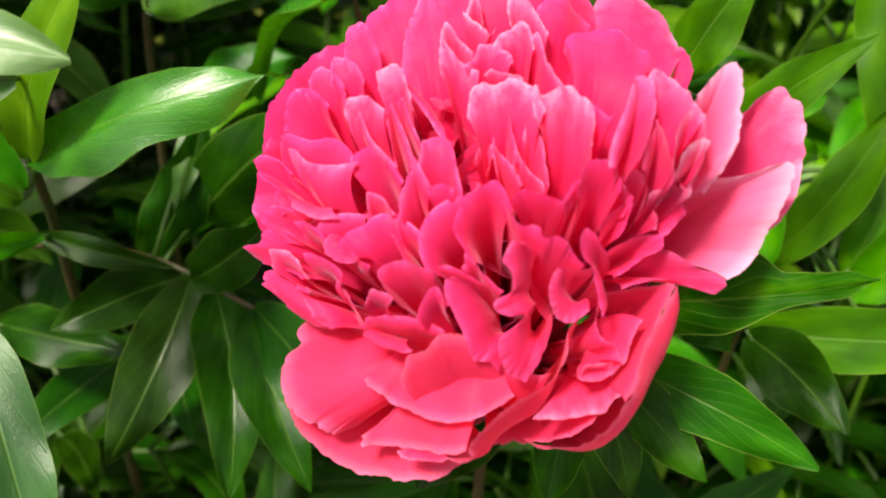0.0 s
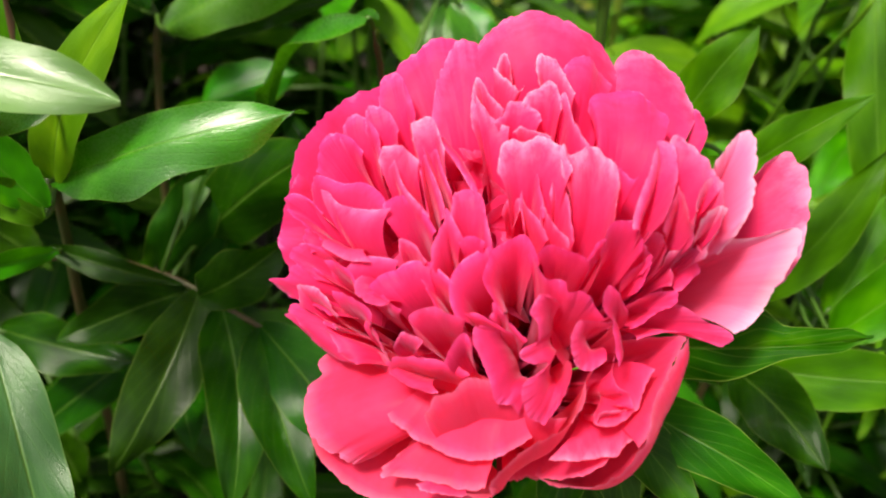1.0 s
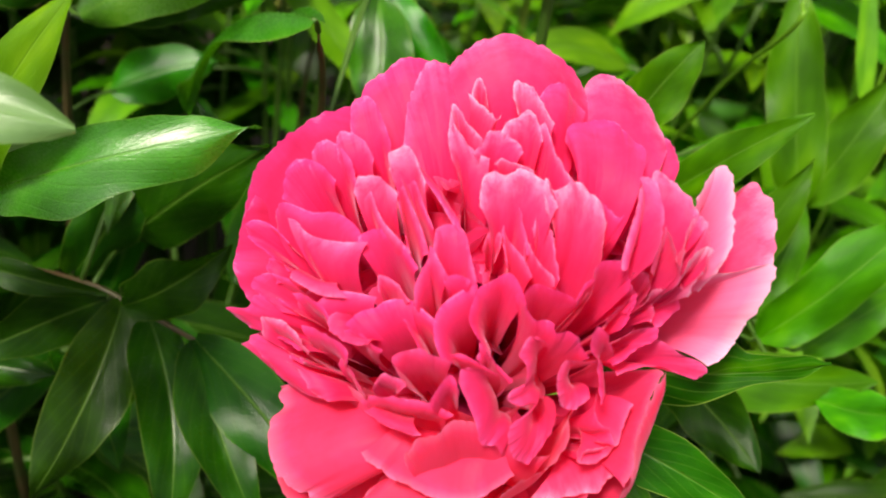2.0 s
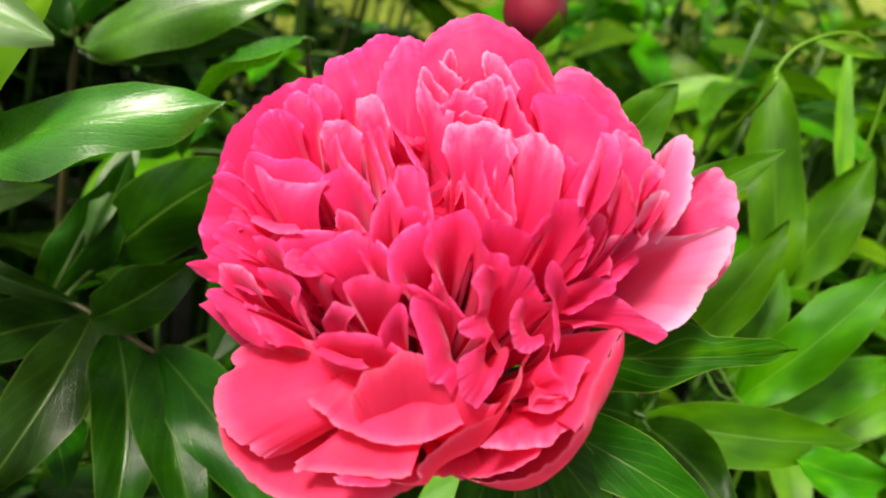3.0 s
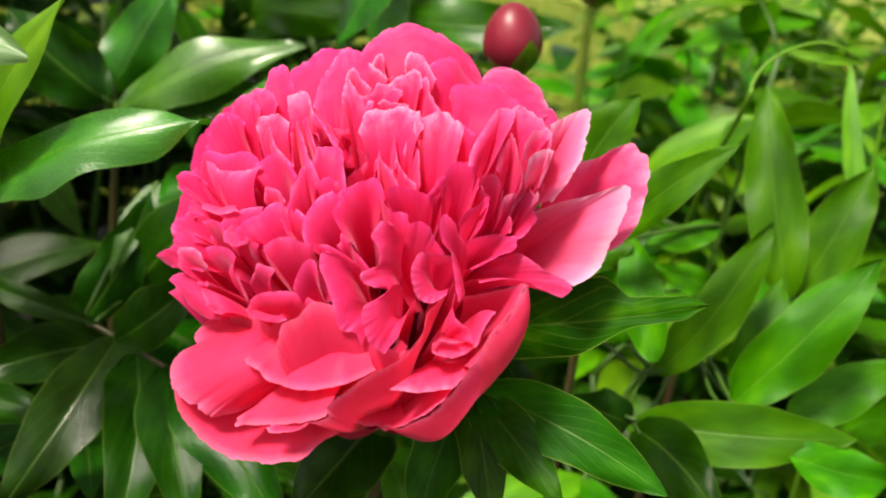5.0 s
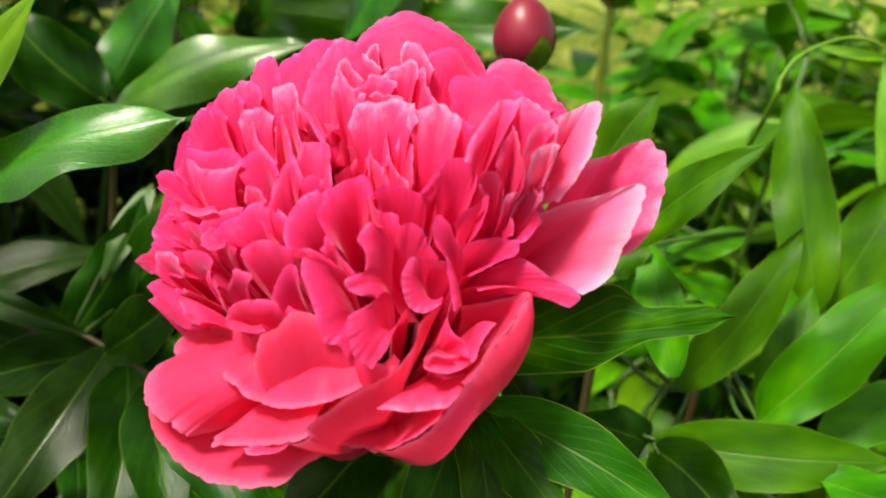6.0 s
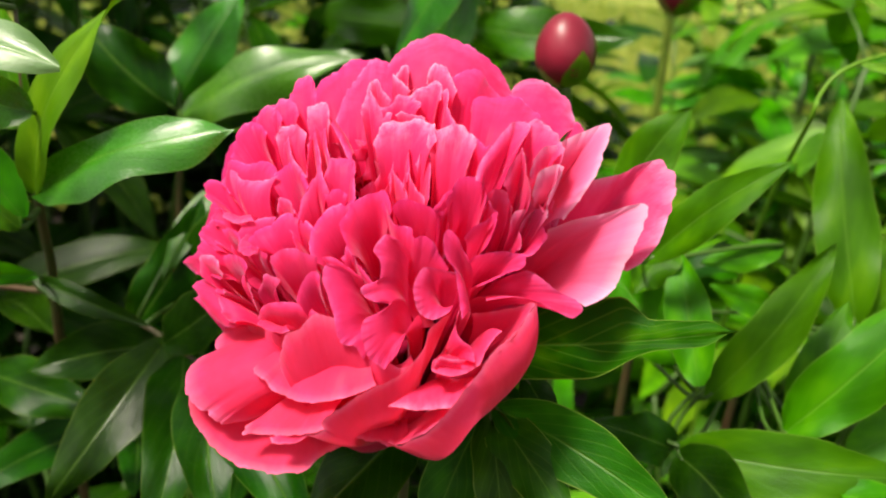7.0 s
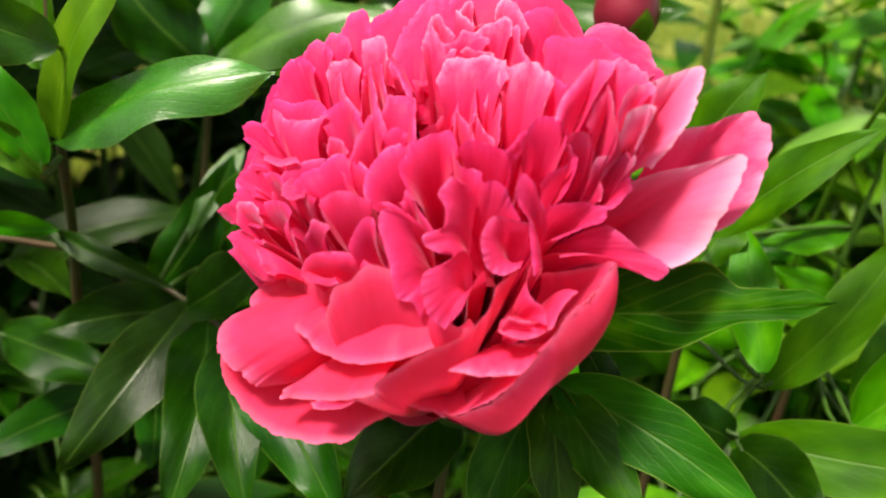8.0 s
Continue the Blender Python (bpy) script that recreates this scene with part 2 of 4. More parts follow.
def blade(bm, base, tip, width, normal, fold=0.2, wave=0.06, droop=0.08, seed=0, rows=16, cols=8, lobes=None):
    """A pointed leaf blade, creased along its midrib and waved at the edges."""
    rg = random.Random(seed)
    ax = tip - base
    ln = ax.length
    ax = ax / ln
    n = (normal - ax * normal.dot(ax)).normalized()
    side = ax.cross(n)
    bend = n * (droop * ln)
    ctrl = (base, base + ax * ln * 0.33 + bend * 0.9, base + ax * ln * 0.7 + bend, tip)
    ph, ph2, sway = rg.random() * 6.3, rg.random() * 6.3, rg.uniform(-0.05, 0.05)
    grid, uvs = [], []
    for i in range(rows + 1):
        s = i / rows
        c = bezier(ctrl, s) + side * (sway * ln * math.sin(math.pi * s))
        w = width * 0.5 * (math.sin(math.pi * min(1.0, 0.04 + 0.96 * s ** 0.8)) ** 0.8 if s < 1 else 0.0)
        w = max(w, width * 0.012)
        ragged = [1 + 0.16 * noise.noise((s * 4.5, ph + k, ph2)) for k in (0.0, 9.0)]
        sides = (w * ragged[0], w * ragged[1]) if lobes is None else tuple(max(0.012, level(e, s)) * width * 0.5 for e in lobes)
        row, uvr = [], []
        for j in range(cols + 1):
            v = j / cols * 2 - 1
            w = sides[0] if v < 0 else sides[1]
            h = fold * w * (abs(v) - 0.35 * v * v) + wave * width * math.sin(5.2 * s + ph + (1.7 if v > 0 else 0)) * v * v * math.sin(math.pi * s)
            h += wave * 0.7 * width * math.sin(11 * s + ph2 + (2.2 if v > 0 else 0)) * abs(v) ** 2.5
            h += 0.05 * width * noise.noise((v * 1.3 + ph, s * 3.1, ph2))
            row.append(bm.verts.new(c + side * (w * v) + n * h))
            uvr.append((j / cols, s))
        grid.append(row)
        uvs.append(uvr)
    grid_faces(bm, grid, uvs)


lines, leaf_count = {}, [0]


def leaf(plant, base, tip, width, turn, fold=0.2, wave=0.16, droop=0.08, mat=None, lobes=None):
    """A leaf of a plant, with a stalk that runs to the plant's stem."""
    leaf_count[0] += 1
    base, tip = Vector(base), Vector(tip)
    ax = (tip - base).normalized()
    up = Vector((0, 0, 1))
    n = Matrix.Rotation(radians(turn), 3, ax) @ (up - ax * up.dot(ax)).normalized()
    bm = bmesh.new()
    off = plant.location
    blade(bm, base - off, tip - off, width, n, fold, wave, droop, leaf_count[0], lobes=lobes, rows=16 if lobes is None else 40)
    ob = finish(bm, "leaf", mat or LEAF, plant)
    near = min(lines[plant.name], key=lambda p: (p - base).length + 0.5 * max(0, p.z - base.z))
    gap = (near - base).length
    if gap > 0.004:
        bm = bmesh.new()
        c = (near, near.lerp(base, 0.4) + Vector((0, 0, gap * 0.08)), base - ax * gap * 0.25, base + ax * 0.004)
        tube(bm, [bezier(c, i / 8) - off for i in range(9)], [0.0013 - 0.0004 * i / 8 for i in range(9)], 6)
        finish(bm, "leafstalk", STALK, ob)
    return ob


# ---- ground ----
def ground():
    rg = random.Random(3)
    bm = bmesh.new()
    bmesh.ops.create_grid(bm, x_segments=60, y_segments=60, size=1.0)
    for v in bm.verts:
        r = 0.05 + 60 * (max(abs(v.co.x), abs(v.co.y)) ** 3)
        v.co.x, v.co.y = v.co.x * (1.5 + r), v.co.y * (1.5 + r) + 0.6
        if abs(v.co.x) < 2 and abs(v.co.y) < 2:
            v.co.z = 0.03 * noise.noise((v.co.x * 6, v.co.y * 6, 0)) + 0.008 * rg.random()
    return bm


soil = tagged(finish(ground(), "ground", SOIL), "dark brown garden soil under the peony bush", "soil", kind="structure")

bm = bmesh.new()
bmesh.ops.create_grid(bm, x_segments=40, y_segments=40, size=1.0)
for v in bm.verts:
    v.co.x, v.co.y = v.co.x * 30, 1.75 + (v.co.y + 1) * 30
    if v.co.y < 1.8:
        v.co.y += 0.25 * noise.noise((v.co.x * 0.5, 0, 7)) + 0.1 * noise.noise((v.co.x * 1.7, 3, 0))
    v.co.z = 0.045 + 0.03 * noise.noise((v.co.x * 0.6, v.co.y * 0.6, 2))
lawn = tagged(finish(bm, "lawn", LAWN), "sunlit yellow-green lawn beyond the bush", "lawn", kind="structure")


def grass():
    rg = random.Random(11)
    verts, faces = [], []
    for _ in range(60000):
        y = 1.7 + 5.5 * rg.random() ** 1.6
        x = rg.uniform(-3.2, 3.6)
        z = 0.03 + 0.03 * noise.noise((x * 0.6, y * 0.6, 2))
        h, a, w = rg.uniform(0.04, 0.12), rg.random() * 6.28, rg.uniform(0.002, 0.004)
        lx, ly = rg.gauss(0, 0.35) * h, rg.gauss(0, 0.35) * h
        dx, dy = math.cos(a) * w, math.sin(a) * w
        k = len(verts)
        verts += [(x - dx, y - dy, z), (x + dx, y + dy, z), (x + dx * 0.7 + lx * 0.4, y + dy * 0.7 + ly * 0.4, z + h * 0.6),
                  (x - dx * 0.7 + lx * 0.4, y - dy * 0.7 + ly * 0.4, z + h * 0.6), (x + lx, y + ly, z + h)]
        faces += [(k, k + 1, k + 2, k + 3), (k + 3, k + 2, k + 4)]
    me = bpy.data.meshes.new("lawn_grass")
    me.from_pydata(verts, [], faces)
    me.materials.append(GRASS)
    return tagged(new("lawn_grass", me), "short mixed green and straw-coloured grass of the lawn", "grass", kind="stuff")


grass()

# ---- peony plants around the bloom ----
main = stem_thing("peony_plant", "flowering peony stem with one open pink bloom and glossy green leaves", [(0.03, 0.30, 0.0), (0.028, 0.29, 0.30), (0.026, 0.262, 0.45), (0.026, 0.250, 0.545)], 0.0045)
UPPER = ((0.0, 0.3), (0.2, 0.8), (0.46, 0.76), (0.74, 0.22), (0.88, 0.24), (1.0, 0.0))
LOWER = ((0.0, 0.4), (0.2, 0.9), (0.60, 1.0), (0.72, 0.42), (0.90, 0.30), (1.0, 0.0))
leaf(main, (0.046, 0.222, 0.602), (0.119, 0.191, 0.631), 0.028, 68, fold=0.2, wave=0.10, lobes=(LOWER, UPPER), mat=LEAF_YELLOW)
leaf(main, (0.056, 0.218, 0.580), (0.114, 0.178, 0.570), 0.022, 59, fold=0.2, mat=LEAF_VEINED)
leaf(main, (0.055, 0.218, 0.579), (0.083, 0.182, 0.561), 0.018, 41, fold=0.2, mat=LEAF_VEINED)
leaf(main, (0.054, 0.218, 0.579), (0.062, 0.185, 0.550), 0.017, 18, fold=0.25, mat=LEAF_VEINED)
leaf(main, (0.053, 0.226, 0.573), (0.038, 0.193, 0.539), 0.021, -15, fold=0.25, mat=LEAF_VEINED)
# the default dark green also paints the shade under the bloom
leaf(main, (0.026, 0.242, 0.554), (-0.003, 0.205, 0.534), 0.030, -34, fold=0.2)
leaf(main, (0.065, 0.231, 0.587), (0.078, 0.224, 0.572), 0.012, 58)
stem_b = stem_thing("peony_plant", "leafy peony stem with broad green leaves beside the bloom", [(0.13, 0.40, 0.0), (0.135, 0.39, 0.35), (0.13, 0.37, 0.55), (0.125, 0.36, 0.60)], 0.004)
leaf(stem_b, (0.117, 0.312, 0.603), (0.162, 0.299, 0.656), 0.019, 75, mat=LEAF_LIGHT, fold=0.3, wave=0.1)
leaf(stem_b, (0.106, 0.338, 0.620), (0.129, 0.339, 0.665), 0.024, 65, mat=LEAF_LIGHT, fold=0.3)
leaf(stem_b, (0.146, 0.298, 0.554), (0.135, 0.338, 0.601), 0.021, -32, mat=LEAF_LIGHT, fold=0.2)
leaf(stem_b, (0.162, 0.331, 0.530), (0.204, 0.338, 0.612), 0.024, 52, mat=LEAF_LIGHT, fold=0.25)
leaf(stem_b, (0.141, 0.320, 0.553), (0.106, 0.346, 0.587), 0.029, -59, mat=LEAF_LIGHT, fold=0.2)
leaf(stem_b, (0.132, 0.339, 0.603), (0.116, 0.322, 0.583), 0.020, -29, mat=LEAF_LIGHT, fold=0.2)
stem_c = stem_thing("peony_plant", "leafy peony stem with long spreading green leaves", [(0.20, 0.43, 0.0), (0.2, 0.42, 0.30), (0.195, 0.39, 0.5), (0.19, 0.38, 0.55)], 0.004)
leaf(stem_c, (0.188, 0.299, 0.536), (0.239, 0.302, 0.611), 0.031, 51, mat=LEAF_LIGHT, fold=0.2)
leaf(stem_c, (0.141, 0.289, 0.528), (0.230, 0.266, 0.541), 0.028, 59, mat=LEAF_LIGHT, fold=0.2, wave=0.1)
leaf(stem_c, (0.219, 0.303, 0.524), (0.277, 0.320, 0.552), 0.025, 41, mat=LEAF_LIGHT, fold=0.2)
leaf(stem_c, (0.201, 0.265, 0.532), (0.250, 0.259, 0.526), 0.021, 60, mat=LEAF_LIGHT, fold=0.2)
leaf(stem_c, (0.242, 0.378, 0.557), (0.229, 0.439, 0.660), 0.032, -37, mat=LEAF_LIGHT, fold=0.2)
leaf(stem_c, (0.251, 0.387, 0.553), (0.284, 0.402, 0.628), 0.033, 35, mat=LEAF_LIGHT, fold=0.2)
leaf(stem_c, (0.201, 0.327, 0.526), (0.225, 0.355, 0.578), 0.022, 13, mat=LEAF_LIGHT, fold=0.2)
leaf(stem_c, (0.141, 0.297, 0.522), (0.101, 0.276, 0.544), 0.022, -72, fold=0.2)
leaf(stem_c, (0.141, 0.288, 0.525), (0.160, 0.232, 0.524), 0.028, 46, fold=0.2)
stem_d = stem_thing("peony_plant", "leafy peony stem with a reddish stalk and glossy leaves", [(-0.18, 0.42, 0.0), (-0.175, 0.40, 0.35), (-0.160, 0.352, 0.50), (-0.154, 0.336, 0.553), (-0.146, 0.312, 0.602), (-0.150, 0.312, 0.68)], 0.004)
GLOSS_UPPER = ((0.0, 0.1), (0.2, 0.72), (0.42, 1.05), (0.62, 0.72), (0.76, 0.68), (1.0, 0.0))
GLOSS_LOWER = ((0.0, 0.1), (0.2, 0.50), (0.50, 0.80), (0.72, 0.62), (0.82, 0.50), (1.0, 0.0))
leaf(stem_d, (-0.143, 0.303, 0.603), (-0.048, 0.280, 0.650), 0.030, 46, mat=LEAF_GLOSS, fold=-0.22, wave=0.2, droop=0.2, lobes=(GLOSS_LOWER, GLOSS_UPPER))
leaf(stem_d, (-0.144, 0.295, 0.597), (-0.177, 0.301, 0.641), 0.021, -49, mat=LEAF_LIGHT, fold=0.25)
leaf(stem_d, (-0.145, 0.293, 0.593), (-0.176, 0.290, 0.616), 0.014, -61, mat=LEAF_LIGHT, fold=0.25)
leaf(stem_d, (-0.131, 0.283, 0.646), (-0.174, 0.266, 0.663), 0.023, -76, mat=LEAF_MID, fold=0.25)
leaf(stem_d, (-0.183, 0.250, 0.684), (-0.093, 0.228, 0.678), 0.030, 28, mat=LEAF_SHEEN, fold=-0.2, droop=0.1)
leaf(stem_d, (-0.141, 0.300, 0.606), (-0.096, 0.285, 0.692), 0.022, 70, mat=LEAF_SUN, fold=0.35, droop=0.16)
leaf(stem_d, (-0.151, 0.309, 0.631), (-0.168, 0.328, 0.682), 0.023, -42, mat=LEAF_LIGHT, fold=0.3)
stem_e = stem_thing("peony_plant", "leafy peony stem with drooping glossy leaflets", [(-0.27, 0.42, 0.0), (-0.26, 0.39, 0.35), (-0.215, 0.325, 0.528), (-0.160, 0.335, 0.544), (-0.118, 0.345, 0.528), (-0.085, 0.327, 0.522), (-0.066, 0.312, 0.522)], 0.0025)
# dark green here stands in for shade on the drooping leaves
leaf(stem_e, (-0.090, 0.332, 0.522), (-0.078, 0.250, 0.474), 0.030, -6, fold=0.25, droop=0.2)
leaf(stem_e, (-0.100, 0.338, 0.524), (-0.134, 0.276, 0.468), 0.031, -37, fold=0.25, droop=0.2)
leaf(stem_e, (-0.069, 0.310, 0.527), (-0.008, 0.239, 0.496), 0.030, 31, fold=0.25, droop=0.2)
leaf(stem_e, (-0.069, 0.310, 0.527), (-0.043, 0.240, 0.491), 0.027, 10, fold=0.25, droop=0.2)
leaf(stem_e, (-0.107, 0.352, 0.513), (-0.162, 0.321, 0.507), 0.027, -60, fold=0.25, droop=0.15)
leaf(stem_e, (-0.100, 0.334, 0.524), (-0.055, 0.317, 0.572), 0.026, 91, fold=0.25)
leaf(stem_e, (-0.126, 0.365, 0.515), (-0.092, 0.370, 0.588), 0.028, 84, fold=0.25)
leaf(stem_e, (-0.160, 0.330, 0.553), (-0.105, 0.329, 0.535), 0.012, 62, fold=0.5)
leaf(stem_e, (-0.152, 0.318, 0.560), (-0.190, 0.272, 0.572), 0.010, -62, fold=0.5, mat=LEAF_LIGHT)
stem_f = stem_thing("peony_plant", "leafy peony stem with dark green leaves behind the bloom", [(-0.16, 0.52, 0.0), (-0.155, 0.51, 0.35), (-0.14, 0.475, 0.55), (-0.134, 0.464, 0.606)], 0.004)
leaf(stem_f, (-0.124, 0.436, 0.610), (-0.024, 0.428, 0.656), 0.032, 60, mat=LEAF_GLOSS, fold=-0.35, droop=0.15)
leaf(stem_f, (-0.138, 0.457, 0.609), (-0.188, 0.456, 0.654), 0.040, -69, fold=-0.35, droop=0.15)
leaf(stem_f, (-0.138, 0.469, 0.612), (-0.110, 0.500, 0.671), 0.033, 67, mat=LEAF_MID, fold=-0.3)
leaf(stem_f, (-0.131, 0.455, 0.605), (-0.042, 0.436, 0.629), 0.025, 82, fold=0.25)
leaf(stem_f, (-0.122, 0.502, 0.535), (-0.063, 0.504, 0.557), 0.031, 63, mat=LEAF_MID, fold=-0.35)
stem_h = stem_thing("peony_plant", "leafy peony stem with hanging glossy leaves behind the bloom", [(-0.01, 0.43, 0.0), (-0.012, 0.42, 0.4), (-0.018, 0.37, 0.6), (-0.024, 0.352, 0.650)], 0.003)
leaf(stem_h, (-0.026, 0.348, 0.657), (-0.078, 0.440, 0.560), 0.036, -10, fold=-0.4, droop=0.2, mat=LEAF_MID)
leaf(stem_h, (0.017, 0.470, 0.618), (0.015, 0.422, 0.563), 0.034, 7, mat=LEAF_MID, fold=-0.4, droop=0.15)
leaf(stem_h, (0.025, 0.478, 0.615), (0.058, 0.448, 0.578), 0.023, 53, mat=LEAF_MID, fold=-0.3)
stem_i = stem_thing("peony_plant", "leafy peony stem with green leaves rising behind the bloom", [(0.0, 0.70, 0.0), (0.0, 0.69, 0.4), (0.016, 0.605, 0.632)], 0.003)
leaf(stem_i, (0.011, 0.608, 0.697), (-0.013, 0.484, 0.648), 0.032, -26, mat=LEAF_MID, fold=0.2)
leaf(stem_i, (0.027, 0.611, 0.652), (0.140, 0.565, 0.663), 0.035, 84, mat=LEAF_MID, fold=0.2)
leaf(stem_i, (0.013, 0.583, 0.631), (0.026, 0.608, 0.698), 0.031, 30, mat=LEAF_MID, fold=0.2)
leaf(stem_i, (-0.011, 0.653, 0.642), (-0.105, 0.680, 0.639), 0.039, -83, mat=LEAF_MID, fold=-0.2)
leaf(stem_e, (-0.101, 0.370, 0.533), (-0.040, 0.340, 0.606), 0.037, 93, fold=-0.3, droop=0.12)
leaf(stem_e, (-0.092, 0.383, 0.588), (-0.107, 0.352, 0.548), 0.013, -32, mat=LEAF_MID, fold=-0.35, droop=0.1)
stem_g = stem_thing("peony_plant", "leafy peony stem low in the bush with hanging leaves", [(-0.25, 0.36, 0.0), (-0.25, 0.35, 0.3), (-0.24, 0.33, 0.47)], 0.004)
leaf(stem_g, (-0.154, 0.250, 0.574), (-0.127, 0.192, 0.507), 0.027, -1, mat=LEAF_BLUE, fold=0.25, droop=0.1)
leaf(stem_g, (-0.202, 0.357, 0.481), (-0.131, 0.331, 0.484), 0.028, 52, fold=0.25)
leaf(stem_b, (0.202, 0.393, 0.589), (0.159, 0.382, 0.579), 0.015, -61, mat=LEAF_LIGHT, fold=0.2)
leaf(stem_b, (0.201, 0.382, 0.558), (0.165, 0.378, 0.569), 0.015, -76, mat=LEAF_LIGHT, fold=0.2)


# ---- the bloom ----
CENTRE = Vector((0.022, 0.247, 0.608))
SEAT = Vector((4, -8, -50))


def bloom_base(plant):
    """The green seat of the bloom, under its petals."""
    bm = bmesh.new()
    bmesh.ops.create_uvsphere(bm, u_segments=20, v_segments=12, radius=0.008)
    for v in bm.verts:
        v.co.z *= 0.9
        v.co += CENTRE + SEAT * 0.001 - Vector((0, 0, 0.006)) - plant.location
    return finish(bm, "bloom", STALK, plant, "large double pink bloom with ruffled petals")


bloom = bloom_base(main)
petal_count = [0]


def petal(tip, root, width, turn, cup=0.2, curl=0.0, frill=0.06, notch=0.0, point=0.0, round=0.45, tone=0.0, bow=0.14):
    """A petal from the seat to its tip. tip, root: mm from the bloom's centre; width in mm; turn: degrees about its own axis.
    cup: how far the edges roll up (minus: down); bow: bulge along its length; curl: the tip; frill: waves; notch, point, round: the end's outline; tone: paleness."""
    petal_count[0] += 1
    rg = random.Random(petal_count[0] * 7 + 1)
    T, B, W = Vector(tip), Vector(root), float(width)
    ax = (T - B).normalized()
    ln = (T - B).length
    n = (T - ax * T.dot(ax)).normalized()
    n = Matrix.Rotation(radians(turn), 3, ax) @ n
    side = ax.cross(n)
    start = B.lerp(SEAT, 0.45 if W < 45 else 0.9)
    ctrl = (start, B, B.lerp(T, 0.55) + n * ln * bow, T)
    rows, cols = 14, 14
    p1, p2, p3 = (rg.random() * 6.3 for _ in range(3))
    if W < 45:
        notch += max(0.0, rg.uniform(-0.08, 0.08))
    skew = rg.uniform(-0.12, 0.12)
    twist, roll_in = rg.uniform(-0.25, 0.25) if W < 45 else 0.0, rg.uniform(-0.25, 0.12) if W < 45 else 0.0
    grid, uvs = [], []
    for i in range(rows + 1):
        row, uvr = [], []
        for j in range(cols + 1):
            v = j / cols * 2 - 1
            reach = 1 - round * (1 - math.sqrt(max(0.0, 1 - 0.98 * v * v))) - notch * math.exp(-((v - skew) / 0.22) ** 2) + skew * 0.4 * v
            reach += 0.5 * frill * (0.5 * math.sin(7 * v + p1) + 0.3 * math.sin(13 * v + p2) + 0.12 * math.sin(29 * v + p3)) * (0.6 + abs(v))
            s = i / rows * min(reach, 1.03)
            c = bezier(ctrl, s)
            wide = 0.30 + 0.70 * math.sin(min(1.0, s / 0.72) * math.pi / 2)
            wide *= 1 - (point * 0.92 + 0.10 * (1 - point)) * max(0.0, (s - 0.55) / 0.45) ** 1.6
            e = max(0.0, s - 0.35) / 0.65
            arc = cup * 3.0 * (0.35 + 0.65 * s)
            h = W * 0.5 * wide * (1 - math.cos(arc * v) - 0.25 * (1 - math.cos(arc))) / arc
            across = math.sin(arc * v) / arc
            h += frill * W * (0.9 * math.sin(4.3 * v + p2 + 2 * s) + 0.5 * math.sin(8.5 * v + p3)) * e * e
            h += twist * W * 0.5 * v * e * e + W * 0.05 * math.sin(5 * v + p1 + 2 * s) * e
            h += (curl + roll_in) * ln * 0.5 * e ** 3 + W * 0.03 * noise.noise((v * 1.6 + p1, s * 2.4, p2))
            row.append((c + side * (wide * W * 0.5 * across) + n * h))
            uvr.append((j / cols, i / rows))
        grid.append(row)
        uvs.append(uvr)
    bm = bmesh.new()
    off = CENTRE - main.location
    grid_faces(bm, [[bm.verts.new(p * 0.001 + off) for p in r] for r in grid], uvs)
    ob = finish(bm, "petal", PETAL, bloom)
    ob["tone"] = float(tone)
    return ob


